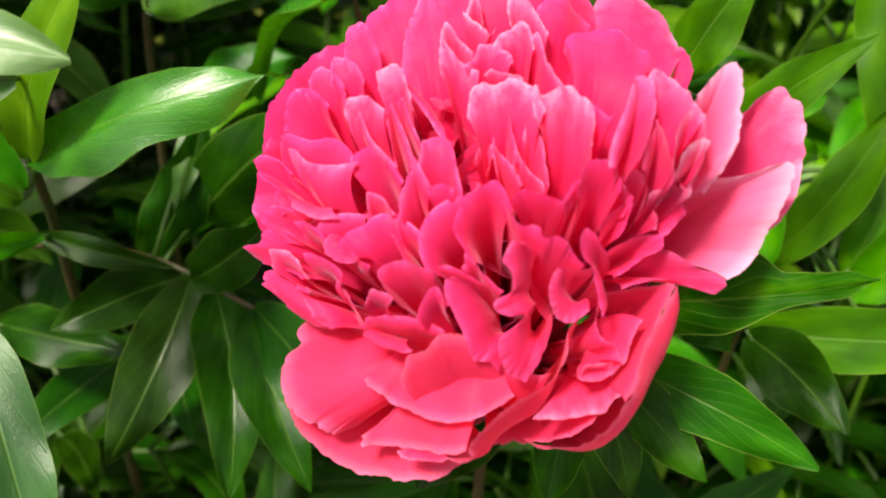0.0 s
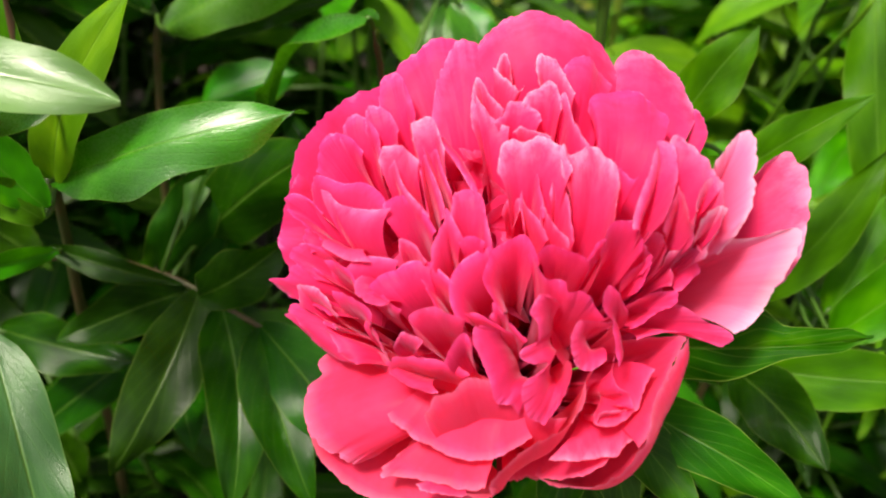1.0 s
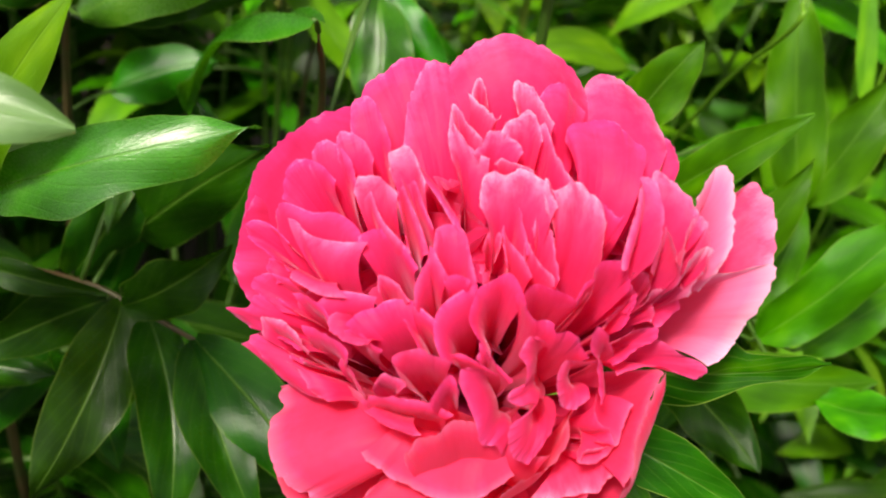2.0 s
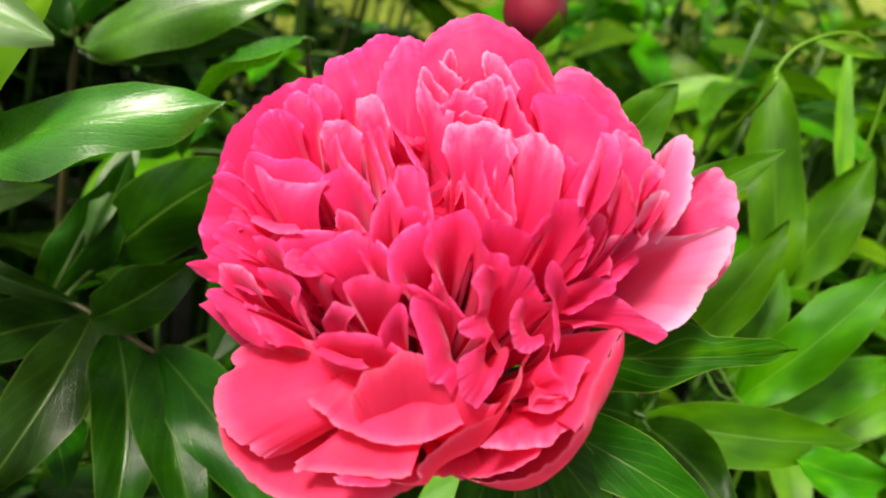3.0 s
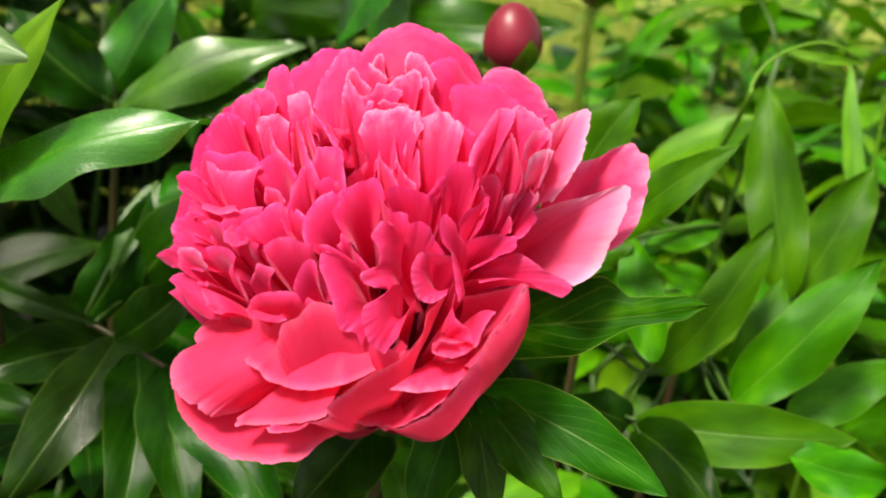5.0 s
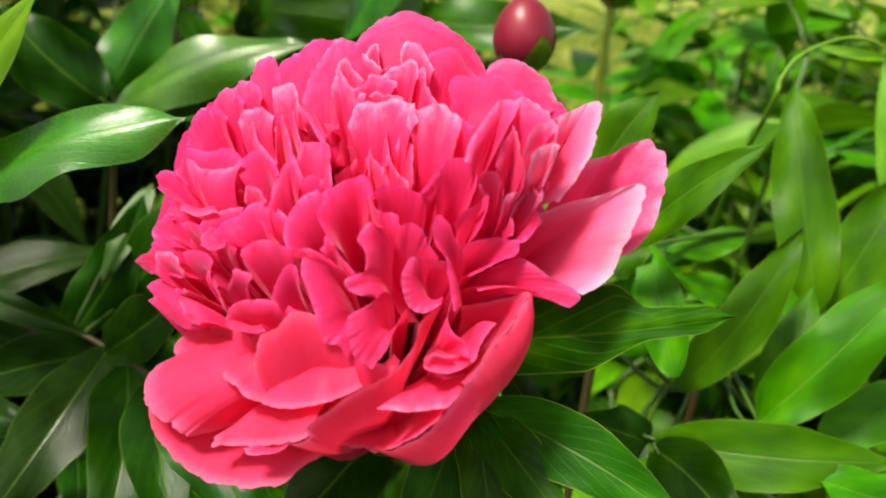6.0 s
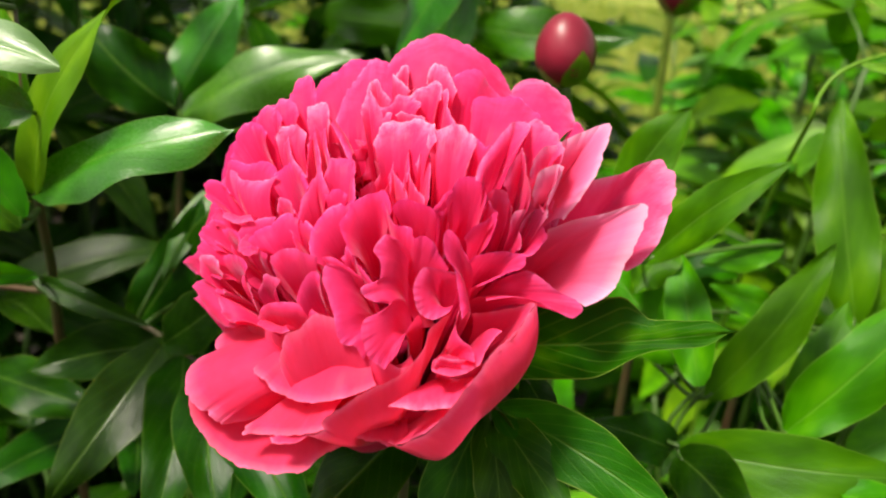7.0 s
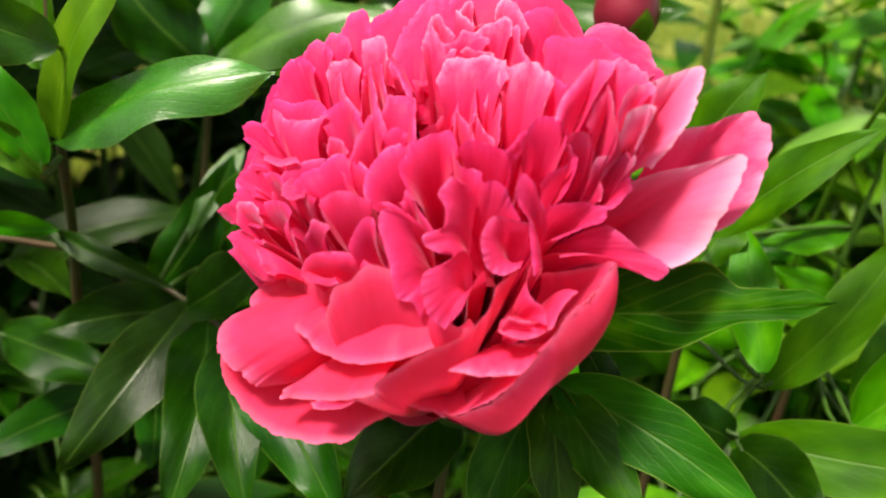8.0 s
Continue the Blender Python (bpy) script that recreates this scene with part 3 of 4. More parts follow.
def guard(end_a, rim, end_b, belly, frill=0.03, tone=0.0, side=0.0, warm=0.0):
    """A broad outer petal: its rim runs from end_a over rim to end_b, and it swells through belly down to the seat. All in mm.
    side: how far the swell reaches its edges."""
    petal_count[0] += 1
    rg = random.Random(petal_count[0] * 7 + 1)
    a, m, b, g = Vector(end_a), Vector(rim), Vector(end_b), Vector(belly)
    span = (b - a).length
    out = (m - g).normalized()
    p1, p2, p3 = (rg.random() * 6.3 for _ in range(3))
    lobe, skew = rg.uniform(-0.06, 0.16), rg.uniform(-0.5, 0.5)
    dish = span * side * rg.choice((0.22, 0.16, -0.14))
    rows, cols = 20, (28 if side else 44)
    grid, uvs = [], []
    for i in range(rows + 1):
        row, uvr = [], []
        for j in range(cols + 1):
            u = j / cols if not side else -0.03 + 1.06 * j / cols
            v = u * 2 - 1
            arc = v * math.pi / 2
            wide, high = (0.5 * v + 0.5 * math.sin(arc), 0.5 * (1 - v * v) + 0.5 * math.cos(arc)) if side else (v, 1 - v * v)
            lip = (a + b) * 0.5 + (b - a) * (0.5 * wide) + (m - (a + b) * 0.5) * high
            lip = lip + out * (span * frill * (0.5 * math.sin(5 * v + p1) + 0.8 * noise.noise((v * 3.5 + p2, p1, 0)) + 0.5 * noise.noise((v * 9 + p3, p1, 4))))
            if side and lobe > 0:
                lip = lip - out * (span * lobe * math.exp(-((v - skew) / 0.13) ** 2))
            full = side + (1 - side) * max(0.0, 1 - v * v) ** 0.75
            swell = (g - m) * full
            base = SEAT + (lip - m) * 0.12
            s = i / rows
            p = bezier((base, lip + swell * 1.5, lip + swell * 0.85, lip), s)
            nn = (b - a).cross(g - m).normalized()
            p = p + nn * (span * frill * (0.9 * math.sin(5.5 * v + p2 + 1.5 * s) + 0.5 * math.sin(10 * v + p3)) * s ** 3 + span * 0.015 * noise.noise((v * 1.5 + p1, s * 2, p2)))
            if side:
                p = p + nn * (span * (0.10 * math.sin(4.6 * v + p1 + 2 * s) * s ** 2 + 0.035 * math.sin(9 * v + p2) * s ** 5))
                p = p + m.normalized() * (dish * (0.6 - v * v) * s * s - span * 0.12 * s ** 4)
                p = p + (b - a) * (0.22 * v * math.sin(math.pi * s))
            row.append(p)
            uvr.append((j / cols, s))
        grid.append(row)
        uvs.append(uvr)
    bm = bmesh.new()
    off = CENTRE - main.location
    grid_faces(bm, [[bm.verts.new(p * 0.001 + off) for p in r] for r in grid], uvs)
    ob = finish(bm, "petal", PETAL, bloom)
    ob["tone"], ob["warm"] = float(tone), float(warm)
    return ob


def ruffle(rim, belly, tone=0.0, warm=0.0, roll=0.5, pinch=0.55):
    """A petal whose wavy rim runs through a few points and whose face sinks through belly to the seat. All in mm. roll: how far the rim curls in; pinch: its width below."""
    petal_count[0] += 1
    rg = random.Random(petal_count[0] * 7 + 1)
    line = smooth_line(rim, 7)
    n = len(line) - 1
    span = sum((line[k + 1] - line[k]).length for k in range(n))
    reach = max(3, n // 7)
    # the face follows the rim's general run; its nicks and points stay near the edge
    calm = []
    for k in range(n + 1):
        near = [line[min(max(k + d, 0), n)] for d in range(-reach, reach + 1)]
        calm.append((line[k] * 0.3 + sum(near, Vector()) / len(near) * 0.7))
    g = Vector(belly)
    mean = sum(line, Vector()) / len(line)
    p1, p2 = rg.random() * 6.3, rg.random() * 6.3
    rows = 18
    out = mean.normalized()
    bulge = rg.uniform(0.02, 0.07) * (0.3 + 0.7 * roll)
    grid, uvs = [[] for _ in range(rows + 1)], [[] for _ in range(rows + 1)]
    for j, (q, c) in enumerate(zip(line, calm)):
        v = j / n * 2 - 1
        edge = (calm[min(j + reach, n)] - calm[max(j - reach, 0)]).normalized()
        face = (g - c) - edge * (g - c).dot(edge) * 0.5
        nn = edge.cross(face).normalized()
        nn = nn if nn.dot(c) > 0 else -nn
        jag = 0.9 * noise.noise((q.x * 0.3, q.y * 0.3, q.z * 0.3 + p1)) + 0.7 * noise.noise((q.x * 0.8, q.y * 0.8, q.z * 0.8 + p2))
        low = g.lerp(c + (g - mean), pinch)
        base = SEAT.lerp(low, 0.25) + (c - mean) * min(0.3, 0.5 * pinch)
        for i in range(rows + 1):
            s = i / rows
            p = bezier((base, low + (low - c) * 0.35, low.lerp(c, 0.35), c), s) + (q - c) * s ** 8 + out * (jag * s ** 14)
            p = p + nn * (span * bulge * math.sin(math.pi * s) * s * (1 - 0.6 * v * v) + span * 0.02 * noise.noise((v * 1.7 + p2, s * 2.5, p1)))
            p = p + nn * (span * 0.022 * (0.4 + 0.6 * roll) * math.sin(4.6 * v + p1) * s ** 4) - out * (roll * span * 0.05 * max(0.0, s - 0.8) ** 2 * 25)
            grid[i].append(p)
            uvs[i].append((j / n, s))
    bm = bmesh.new()
    off = CENTRE - main.location
    grid_faces(bm, [[bm.verts.new(p * 0.001 + off) for p in r] for r in grid], uvs)
    ob = finish(bm, "petal", PETAL, bloom)
    ob["tone"], ob["warm"] = float(tone), float(warm)
    return ob


# broad outer petals behind the crown
ruffle([(-24, 10, 61), (-22, 13, 70), (-17, 15, 76), (-14, 16, 80), (-9, 17, 83), (-1, 17, 86), (7, 16, 85), (14, 15, 83), (21, 14, 79), (25, 12, 75), (28, 10, 71), (32, 4, 66)], (3, -6, 69), tone=0.1, roll=0)
ruffle([(-42, 12, 56), (-40, 18, 64), (-37, 20, 68), (-33, 21, 71), (-28, 22, 74), (-23, 22, 74), (-16, 20, 74)], (-25, -6, 58), roll=0)
ruffle([(-30, -4, 56), (-29, 4, 63), (-28, 10, 67), (-25, 15, 71), (-22, 18, 75), (-16, 17, 75), (-11, 12, 71)], (-19, -22, 54), tone=0.12, roll=0)
ruffle([(25, 8, 67), (28, 16, 72), (32, 19, 74), (35, 19, 75), (39, 17, 75), (43, 13, 73), (46, 8, 71), (47, 2, 68), (48, -8, 65)], (33, -18, 67), tone=0.35, roll=0)
ruffle([(47, -6, 67), (49, -4, 67), (51, -6, 66), (51, -12, 64)], (45, -22, 63), tone=0.1)
ruffle([(5, -4, 74), (8, 0, 77), (11, 3, 79), (16, 4, 78), (20, 4, 74), (24, 2, 71)], (12, -16, 69), tone=0.05, roll=0.3)
ruffle([(14, -12, 69), (15, -9, 72), (20, -7, 72), (24, -6, 73), (29, -8, 74), (33, -12, 72), (36, -18, 70)], (21, -38, 65), roll=0.3)
# crown: tone gives the pale rims and also paints the sky's sheen
ruffle([(-1, -8, 75), (-1, -2, 78), (0, 2, 80), (2, 1, 80), (5, -1, 79), (7, -6, 77), (9, -12, 75)], (4, -13, 71), tone=0.62)
ruffle([(-12, 1, 74), (-11, 5, 76), (-9, 7, 78), (-8, 3, 76), (-7, -1, 73)], (-8, -1, 70), tone=0.54)
ruffle([(-13, 2, 75), (-11, -1, 74), (-8, -4, 73), (-6, -7, 72), (-4, -5, 73)], (-10, -7, 69), tone=0.62)
ruffle([(-20, -9, 71), (-19, -5, 73), (-18, -2, 74), (-16, -6, 73), (-14, -10, 71), (-11, -14, 70)], (-14, -15, 65), tone=0.44)
ruffle([(-20, -18, 66), (-20, -11, 69), (-19, -8, 71), (-17, -12, 70), (-14, -16, 68), (-10, -20, 67)], (-14, -27, 58), tone=0.39)
ruffle([(-6, -13, 71), (-4, -10, 73), (-1, -9, 74), (2, -8, 76), (4, -10, 76), (5, -18, 73)], (0, -19, 67), tone=0.54)
ruffle([(-14, -18, 68), (-11, -14, 69), (-9, -12, 71), (-5, -12, 71), (-2, -17, 71), (-1, -21, 70)], (-8, -21, 65), tone=0.39)
ruffle([(-9, -22, 67), (-7, -21, 68), (-5, -22, 68), (-1, -25, 68), (1, -27, 68)], (-4, -24, 65), tone=0.54)
ruffle([(-14, -32, 60), (-13, -27, 63), (-12, -25, 65), (-9, -24, 66), (-7, -26, 66), (-4, -25, 67), (-2, -24, 68), (1, -28, 68), (4, -32, 67), (5, -38, 65)], (-4, -40, 53), tone=0.56)
ruffle([(3, -38, 64), (3, -32, 67), (4, -29, 68), (5, -33, 67), (8, -33, 68), (10, -32, 69), (13, -33, 69), (15, -37, 68), (17, -39, 67), (17, -45, 65), (16, -50, 61)], (11, -49, 51), tone=0.52)
ruffle([(4, -14, 74), (6, -13, 75), (7, -18, 73), (8, -26, 71), (10, -32, 69)], (6, -25, 67), tone=0.39)
ruffle([(17, -39, 67), (18, -41, 67), (20, -44, 66), (21, -44, 67)], (18, -45, 60))
# shoulder beside the pale petals
ruffle([(19, -59, 61), (19, -55, 65), (21, -49, 68), (25, -41, 72), (29, -34, 73), (32, -38, 73), (30, -49, 71), (28, -56, 68), (26, -59, 64)], (23, -55, 58), tone=0.22, pinch=0.25)
ruffle([(31, -35, 72), (34, -31, 73), (37, -35, 72), (39, -40, 72), (41, -45, 70), (41, -51, 68)], (34, -50, 65), tone=0.5)
ruffle([(26, -59, 60), (27, -56, 65), (29, -52, 68), (30, -51, 69), (31, -56, 67), (32, -60, 64), (33, -61, 60), (33, -60, 56)], (31, -54, 51), tone=0.28, pinch=0.3)
ruffle([(32, -60, 64), (33, -57, 67), (36, -52, 70), (40, -48, 70), (41, -49, 70), (41, -55, 68), (40, -60, 64)], (36, -55, 55), tone=0.55)
ruffle([(34, -60, 58), (35, -60, 64), (37, -58, 66), (40, -56, 67), (41, -57, 66), (40, -60, 62), (39, -60, 58), (39, -59, 52)], (37, -54, 49), tone=0.85, pinch=0.3)
ruffle([(10, -59, 53), (12, -56, 57), (14, -54, 59), (17, -54, 60), (20, -55, 60), (21, -57, 57), (21, -59, 54)], (17, -53, 42))
ruffle([(7, -60, 51), (9, -58, 53), (10, -57, 55), (12, -57, 56), (11, -59, 53)], (11, -58, 49))
ruffle([(21, -57, 54), (22, -56, 56), (24, -55, 57), (27, -56, 57), (28, -56, 55), (29, -56, 52), (29, -56, 50)], (28, -48, 37), tone=0.15)
ruffle([(22, -56, 54), (23, -57, 53), (25, -57, 51), (24, -58, 48), (23, -59, 46)], (22, -55, 46), tone=0.05)
ruffle([(17, -62, 44), (19, -60, 47), (22, -58, 49), (24, -57, 51), (25, -58, 49), (24, -59, 45), (23, -60, 41)], (20, -56, 37), pinch=0.3)
ruffle([(29, -57, 49), (30, -56, 52), (33, -57, 54), (34, -57, 57), (35, -57, 53), (33, -56, 50), (32, -56, 47), (33, -57, 41)], (30, -52, 39), tone=0.4, pinch=0.3)
ruffle([(33, -56, 48), (34, -56, 52), (37, -57, 53), (38, -56, 49), (39, -56, 48), (40, -56, 45), (38, -56, 42), (36, -57, 40), (34, -57, 39)], (34, -51, 42), tone=0.08, pinch=0.35)
ruffle([(36, -57, 54), (38, -57, 52), (39, -56, 51), (40, -57, 53), (40, -57, 56)], (37, -54, 57), tone=0.3)
# upright petals at the front
ruffle([(-12, -37, 49), (-11, -35, 51), (-10, -33, 52), (-8, -33, 53), (-7, -35, 52), (-8, -38, 50), (-9, -40, 47)], (-9, -37, 45), tone=0.25, pinch=0.3)
ruffle([(-7, -44, 49), (-7, -39, 53), (-7, -35, 56), (-6, -39, 54), (-3, -44, 52), (-1, -48, 49)], (-4, -44, 45), tone=0.12)
ruffle([(-3, -46, 51), (-3, -43, 53), (-2, -41, 55), (-1, -44, 54), (2, -47, 52), (4, -50, 51), (4, -52, 49)], (1, -46, 45), tone=0.25)
ruffle([(0, -39, 57), (1, -35, 60), (2, -34, 61), (4, -39, 59), (5, -45, 56), (6, -51, 51)], (3, -47, 47), tone=0.2)
ruffle([(-5, -29, 61), (-3, -32, 60), (-2, -38, 57), (-2, -44, 53)], (-4, -37, 51), tone=0.1)
ruffle([(-5, -55, 48), (-3, -54, 50), (-1, -54, 51), (2, -55, 51), (6, -57, 51), (9, -59, 50), (11, -58, 51), (12, -57, 53)], (6, -51, 38))
ruffle([(-14, -66, 37), (-16, -62, 40), (-18, -58, 43), (-17, -55, 46), (-16, -52, 48), (-13, -51, 50), (-10, -50, 51), (-8, -51, 52), (-6, -54, 50), (-5, -58, 48)], (-9, -52, 35), pinch=0.4)
ruffle([(-25, -63, 32), (-27, -59, 36), (-27, -55, 39), (-26, -53, 41), (-24, -52, 44), (-21, -51, 46), (-18, -50, 47), (-16, -50, 48)], (-18, -58, 35), pinch=0.45)
ruffle([(-7, -56, 50), (-6, -56, 50), (-5, -59, 48), (-3, -62, 46), (0, -62, 46), (2, -63, 46), (3, -64, 44), (6, -64, 45), (9, -65, 43), (10, -65, 40), (13, -66, 36)], (3, -58, 28), pinch=0.5)
ruffle([(-1, -66, 43), (-5, -65, 44), (-7, -66, 42), (-8, -68, 40), (-6, -69, 38), (-5, -70, 36), (-5, -72, 33), (-8, -73, 32), (-9, -74, 31), (-8, -74, 29), (-5, -75, 28), (-1, -74, 27), (-4, -75, 25), (-8, -76, 23), (-9, -77, 20), (-8, -77, 16), (-6, -77, 12), (-3, -77, 10), (-1, -77, 9), (0, -78, 11), (2, -77, 14), (3, -77, 19), (4, -75, 23)], (3, -66, 30), pinch=0.55, roll=0.2, warm=0.14)
ruffle([(-17, -64, 35), (-16, -63, 36), (-16, -62, 38), (-14, -63, 37), (-12, -65, 35), (-10, -66, 33), (-7, -68, 30)], (-11, -65, 30), tone=0.05, warm=0.05)
ruffle([(-23, -60, 33), (-20, -62, 34), (-15, -64, 33), (-11, -65, 31), (-6, -66, 29)], (-13, -64, 28), warm=0.07)
ruffle([(-19, -66, 34), (-21, -66, 33), (-21, -68, 30), (-19, -71, 27), (-17, -73, 23), (-16, -74, 20), (-15, -75, 16), (-13, -75, 14), (-10, -75, 14), (-7, -75, 10)], (-7, -67, 25), pinch=0.5, roll=0.3, warm=0.16)
# left flank
ruffle([(-27, -46, 47), (-27, -42, 51), (-26, -37, 55), (-23, -35, 56), (-20, -36, 56), (-18, -39, 55), (-17, -44, 52), (-16, -49, 48)], (-21, -47, 43), tone=0.08, pinch=0.5)
ruffle([(-32, -51, 41), (-32, -48, 45), (-30, -46, 49), (-29, -45, 51), (-28, -42, 54), (-26, -46, 52), (-24, -49, 49)], (-27, -50, 40), tone=0.05, pinch=0.4)
ruffle([(-25, -49, 48), (-23, -48, 49), (-21, -49, 50), (-18, -50, 49)], (-21, -52, 44))
ruffle([(-30, -60, 33), (-32, -55, 35), (-35, -50, 37), (-34, -48, 39), (-32, -49, 40), (-29, -52, 40), (-26, -55, 39)], (-27, -56, 32), pinch=0.4)
ruffle([(-48, -45, 29), (-46, -45, 32), (-44, -45, 34), (-41, -46, 36), (-39, -46, 38), (-36, -47, 40), (-32, -49, 41)], (-35, -55, 31))
ruffle([(-62, -25, 28), (-58, -30, 29), (-53, -36, 31), (-48, -40, 34)], (-56, -24, 33), tone=0.2)
ruffle([(-55, -34, 27), (-53, -34, 29), (-50, -35, 32), (-45, -39, 35), (-40, -43, 37)], (-46, -43, 28), tone=0.12)
ruffle([(-50, -40, 29), (-52, -40, 27), (-52, -42, 25), (-50, -45, 25), (-47, -49, 26), (-43, -54, 30)], (-43, -47, 31), tone=0.1, warm=0.04)
ruffle([(-48, -45, 27), (-46, -47, 29), (-43, -51, 30), (-41, -54, 30), (-39, -56, 30)], (-43, -50, 23), warm=0.04)
ruffle([(-34, -64, 26), (-37, -62, 29), (-38, -60, 31), (-36, -60, 33), (-31, -61, 35), (-27, -63, 35), (-23, -65, 35)], (-28, -60, 21), pinch=0.5, tone=0.05, warm=0.06)
ruffle([(-28, -69, 23), (-27, -68, 27), (-25, -67, 31), (-23, -67, 31), (-21, -69, 29)], (-22, -68, 20), warm=0.1)
ruffle([(-41, -59, 19), (-40, -59, 23), (-39, -60, 26), (-36, -62, 26), (-34, -64, 26), (-35, -64, 23)], (-38, -59, 17), tone=0.25, warm=0.1)
ruffle([(-49, -48, 17), (-48, -48, 20), (-46, -51, 18), (-44, -54, 16), (-42, -57, 15)], (-43, -52, 9), warm=0.11)
ruffle([(-43, -54, 8), (-40, -57, 14), (-35, -61, 18), (-29, -65, 20), (-25, -67, 20), (-21, -69, 19)], (-31, -62, 11), warm=0.16)
ruffle([(-42, -57, 8), (-37, -64, 10), (-32, -69, 12), (-29, -71, 14)], (-35, -62, 14), warm=0.2)
ruffle([(-46, -5, 63), (-46, 2, 67), (-45, 4, 69), (-43, 5, 70), (-41, 4, 71), (-39, 1, 70), (-38, -3, 68), (-36, -11, 65)], (-38, -17, 56), tone=0.05, roll=0.3)
ruffle([(-50, -11, 59), (-50, -5, 62), (-49, -4, 64), (-46, -5, 64), (-43, -8, 64), (-41, -14, 62)], (-43, -18, 54), tone=0.12)
ruffle([(-57, -8, 54), (-56, -4, 58), (-54, -4, 61), (-50, -6, 61), (-47, -12, 60), (-45, -20, 57)], (-49, -17, 48), tone=0.05)
ruffle([(-64, -8, 43), (-64, -5, 49), (-62, -4, 53), (-59, -5, 55), (-55, -9, 56), (-51, -15, 55)], (-52, -15, 45), pinch=0.5)
ruffle([(-46, -21, 55), (-45, -18, 58), (-44, -18, 59), (-40, -20, 60), (-38, -23, 60), (-35, -26, 59)], (-38, -30, 48), tone=0.3)
ruffle([(-45, -22, 53), (-44, -21, 56), (-42, -22, 57), (-40, -27, 54), (-38, -32, 52), (-33, -40, 50)], (-38, -32, 45), tone=0.15)
ruffle([(-33, -39, 48), (-34, -33, 53), (-35, -23, 59), (-35, -17, 62), (-33, -23, 60), (-30, -33, 55), (-29, -41, 51)], (-31, -37, 46), tone=0.1, pinch=0.4)
ruffle([(-29, -40, 51), (-32, -30, 56), (-35, -19, 62), (-33, -17, 63), (-30, -24, 61), (-26, -35, 55)], (-27, -36, 50), tone=0.1, pinch=0.4)
ruffle([(-37, -19, 62), (-37, -16, 65), (-34, -15, 66), (-32, -15, 67), (-30, -19, 66), (-28, -26, 63)], (-30, -30, 55), tone=0.55)
ruffle([(-30, -21, 63), (-27, -26, 61), (-24, -31, 59), (-21, -35, 56), (-19, -39, 55)], (-23, -20, 61), tone=0.08)
ruffle([(-66, -10, 34), (-66, -7, 39), (-63, -9, 43), (-56, -15, 44), (-51, -19, 47), (-46, -24, 47), (-43, -29, 46)], (-54, -23, 31))
ruffle([(-63, -14, 41), (-61, -15, 41), (-58, -19, 40), (-54, -23, 41), (-49, -27, 43), (-43, -32, 47)], (-52, -31, 31), tone=0.22)
ruffle([(-44, -31, 43), (-44, -28, 46), (-40, -30, 50), (-36, -34, 51), (-31, -44, 48)], (-35, -39, 40))
ruffle([(-40, -43, 39), (-40, -40, 42), (-38, -42, 43), (-35, -46, 43), (-33, -50, 42)], (-36, -45, 37), tone=0.25)
ruffle([(-66, -17, 28), (-71, -10, 28), (-74, -6, 29), (-74, -5, 32), (-70, -6, 34), (-66, -10, 34), (-63, -16, 33)], (-61, -15, 30), pinch=0.5)
ruffle([(-62, -22, 28), (-66, -16, 28), (-68, -15, 26), (-68, -17, 24), (-65, -22, 23)], (-59, -22, 27), pinch=0.5)
ruffle([(-64, -27, 17), (-69, -20, 17), (-72, -16, 18), (-71, -16, 21), (-67, -18, 24), (-62, -23, 26)], (-56, -30, 22), pinch=0.5, warm=0.01)
ruffle([(-59, -37, 11), (-66, -28, 8), (-74, -20, 5), (-80, -13, 5), (-77, -15, 8), (-73, -18, 11), (-72, -18, 15), (-68, -22, 18), (-63, -28, 19)], (-53, -36, 17), pinch=0.5, warm=0.06)
ruffle([(-53, -45, -1), (-60, -37, -4), (-66, -31, -1), (-71, -25, 1), (-73, -22, 2), (-70, -24, 4), (-64, -31, 7), (-59, -37, 7)], (-48, -44, 8), pinch=0.5, warm=0.14)
ruffle([(-69, -27, 8), (-69, -25, 13), (-67, -27, 15), (-63, -32, 17), (-59, -38, 17), (-56, -42, 16)], (-60, -35, 10), tone=0.4, warm=0.07)
ruffle([(-62, -36, 6), (-59, -39, 6), (-56, -43, 4), (-54, -45, 2), (-51, -49, 3)], (-48, -48, 8), tone=0.15, warm=0.16)
ruffle([(-59, -35, 19), (-54, -40, 22), (-49, -47, 24), (-47, -51, 21)], (-50, -44, 14), warm=0.06)
ruffle([(-61, -28, 25), (-58, -31, 27), (-54, -36, 28), (-52, -40, 26)], (-53, -37, 22), warm=0.01)
# pale outer petals reaching to one side
ruffle([(46, -37, 56), (52, -33, 56), (63, -26, 57), (68, -22, 59), (72, -18, 60), (75, -17, 61), (77, -20, 59), (79, -23, 58), (79, -28, 55), (76, -37, 49), (73, -44, 44), (69, -49, 40), (64, -52, 37)], (52, -32, 36), tone=0.5, warm=0.2, roll=0, pinch=0.4)
ruffle([(41, -41, 42), (48, -44, 47), (55, -48, 51), (62, -49, 55), (66, -49, 56), (67, -51, 54), (66, -53, 50), (64, -55, 45), (62, -56, 39), (60, -57, 33), (57, -59, 30), (53, -60, 27)], (41, -42, 32), tone=1, warm=0.2, roll=0, pinch=0.35)
ruffle([(39, -48, 69), (43, -42, 70), (47, -37, 71), (51, -32, 72), (54, -28, 73), (56, -28, 73), (56, -35, 71), (53, -45, 66), (51, -50, 64), (49, -53, 62), (47, -55, 58), (43, -56, 51)], (39, -50, 55), tone=0.8, warm=0.15, roll=0.2, pinch=0.4)
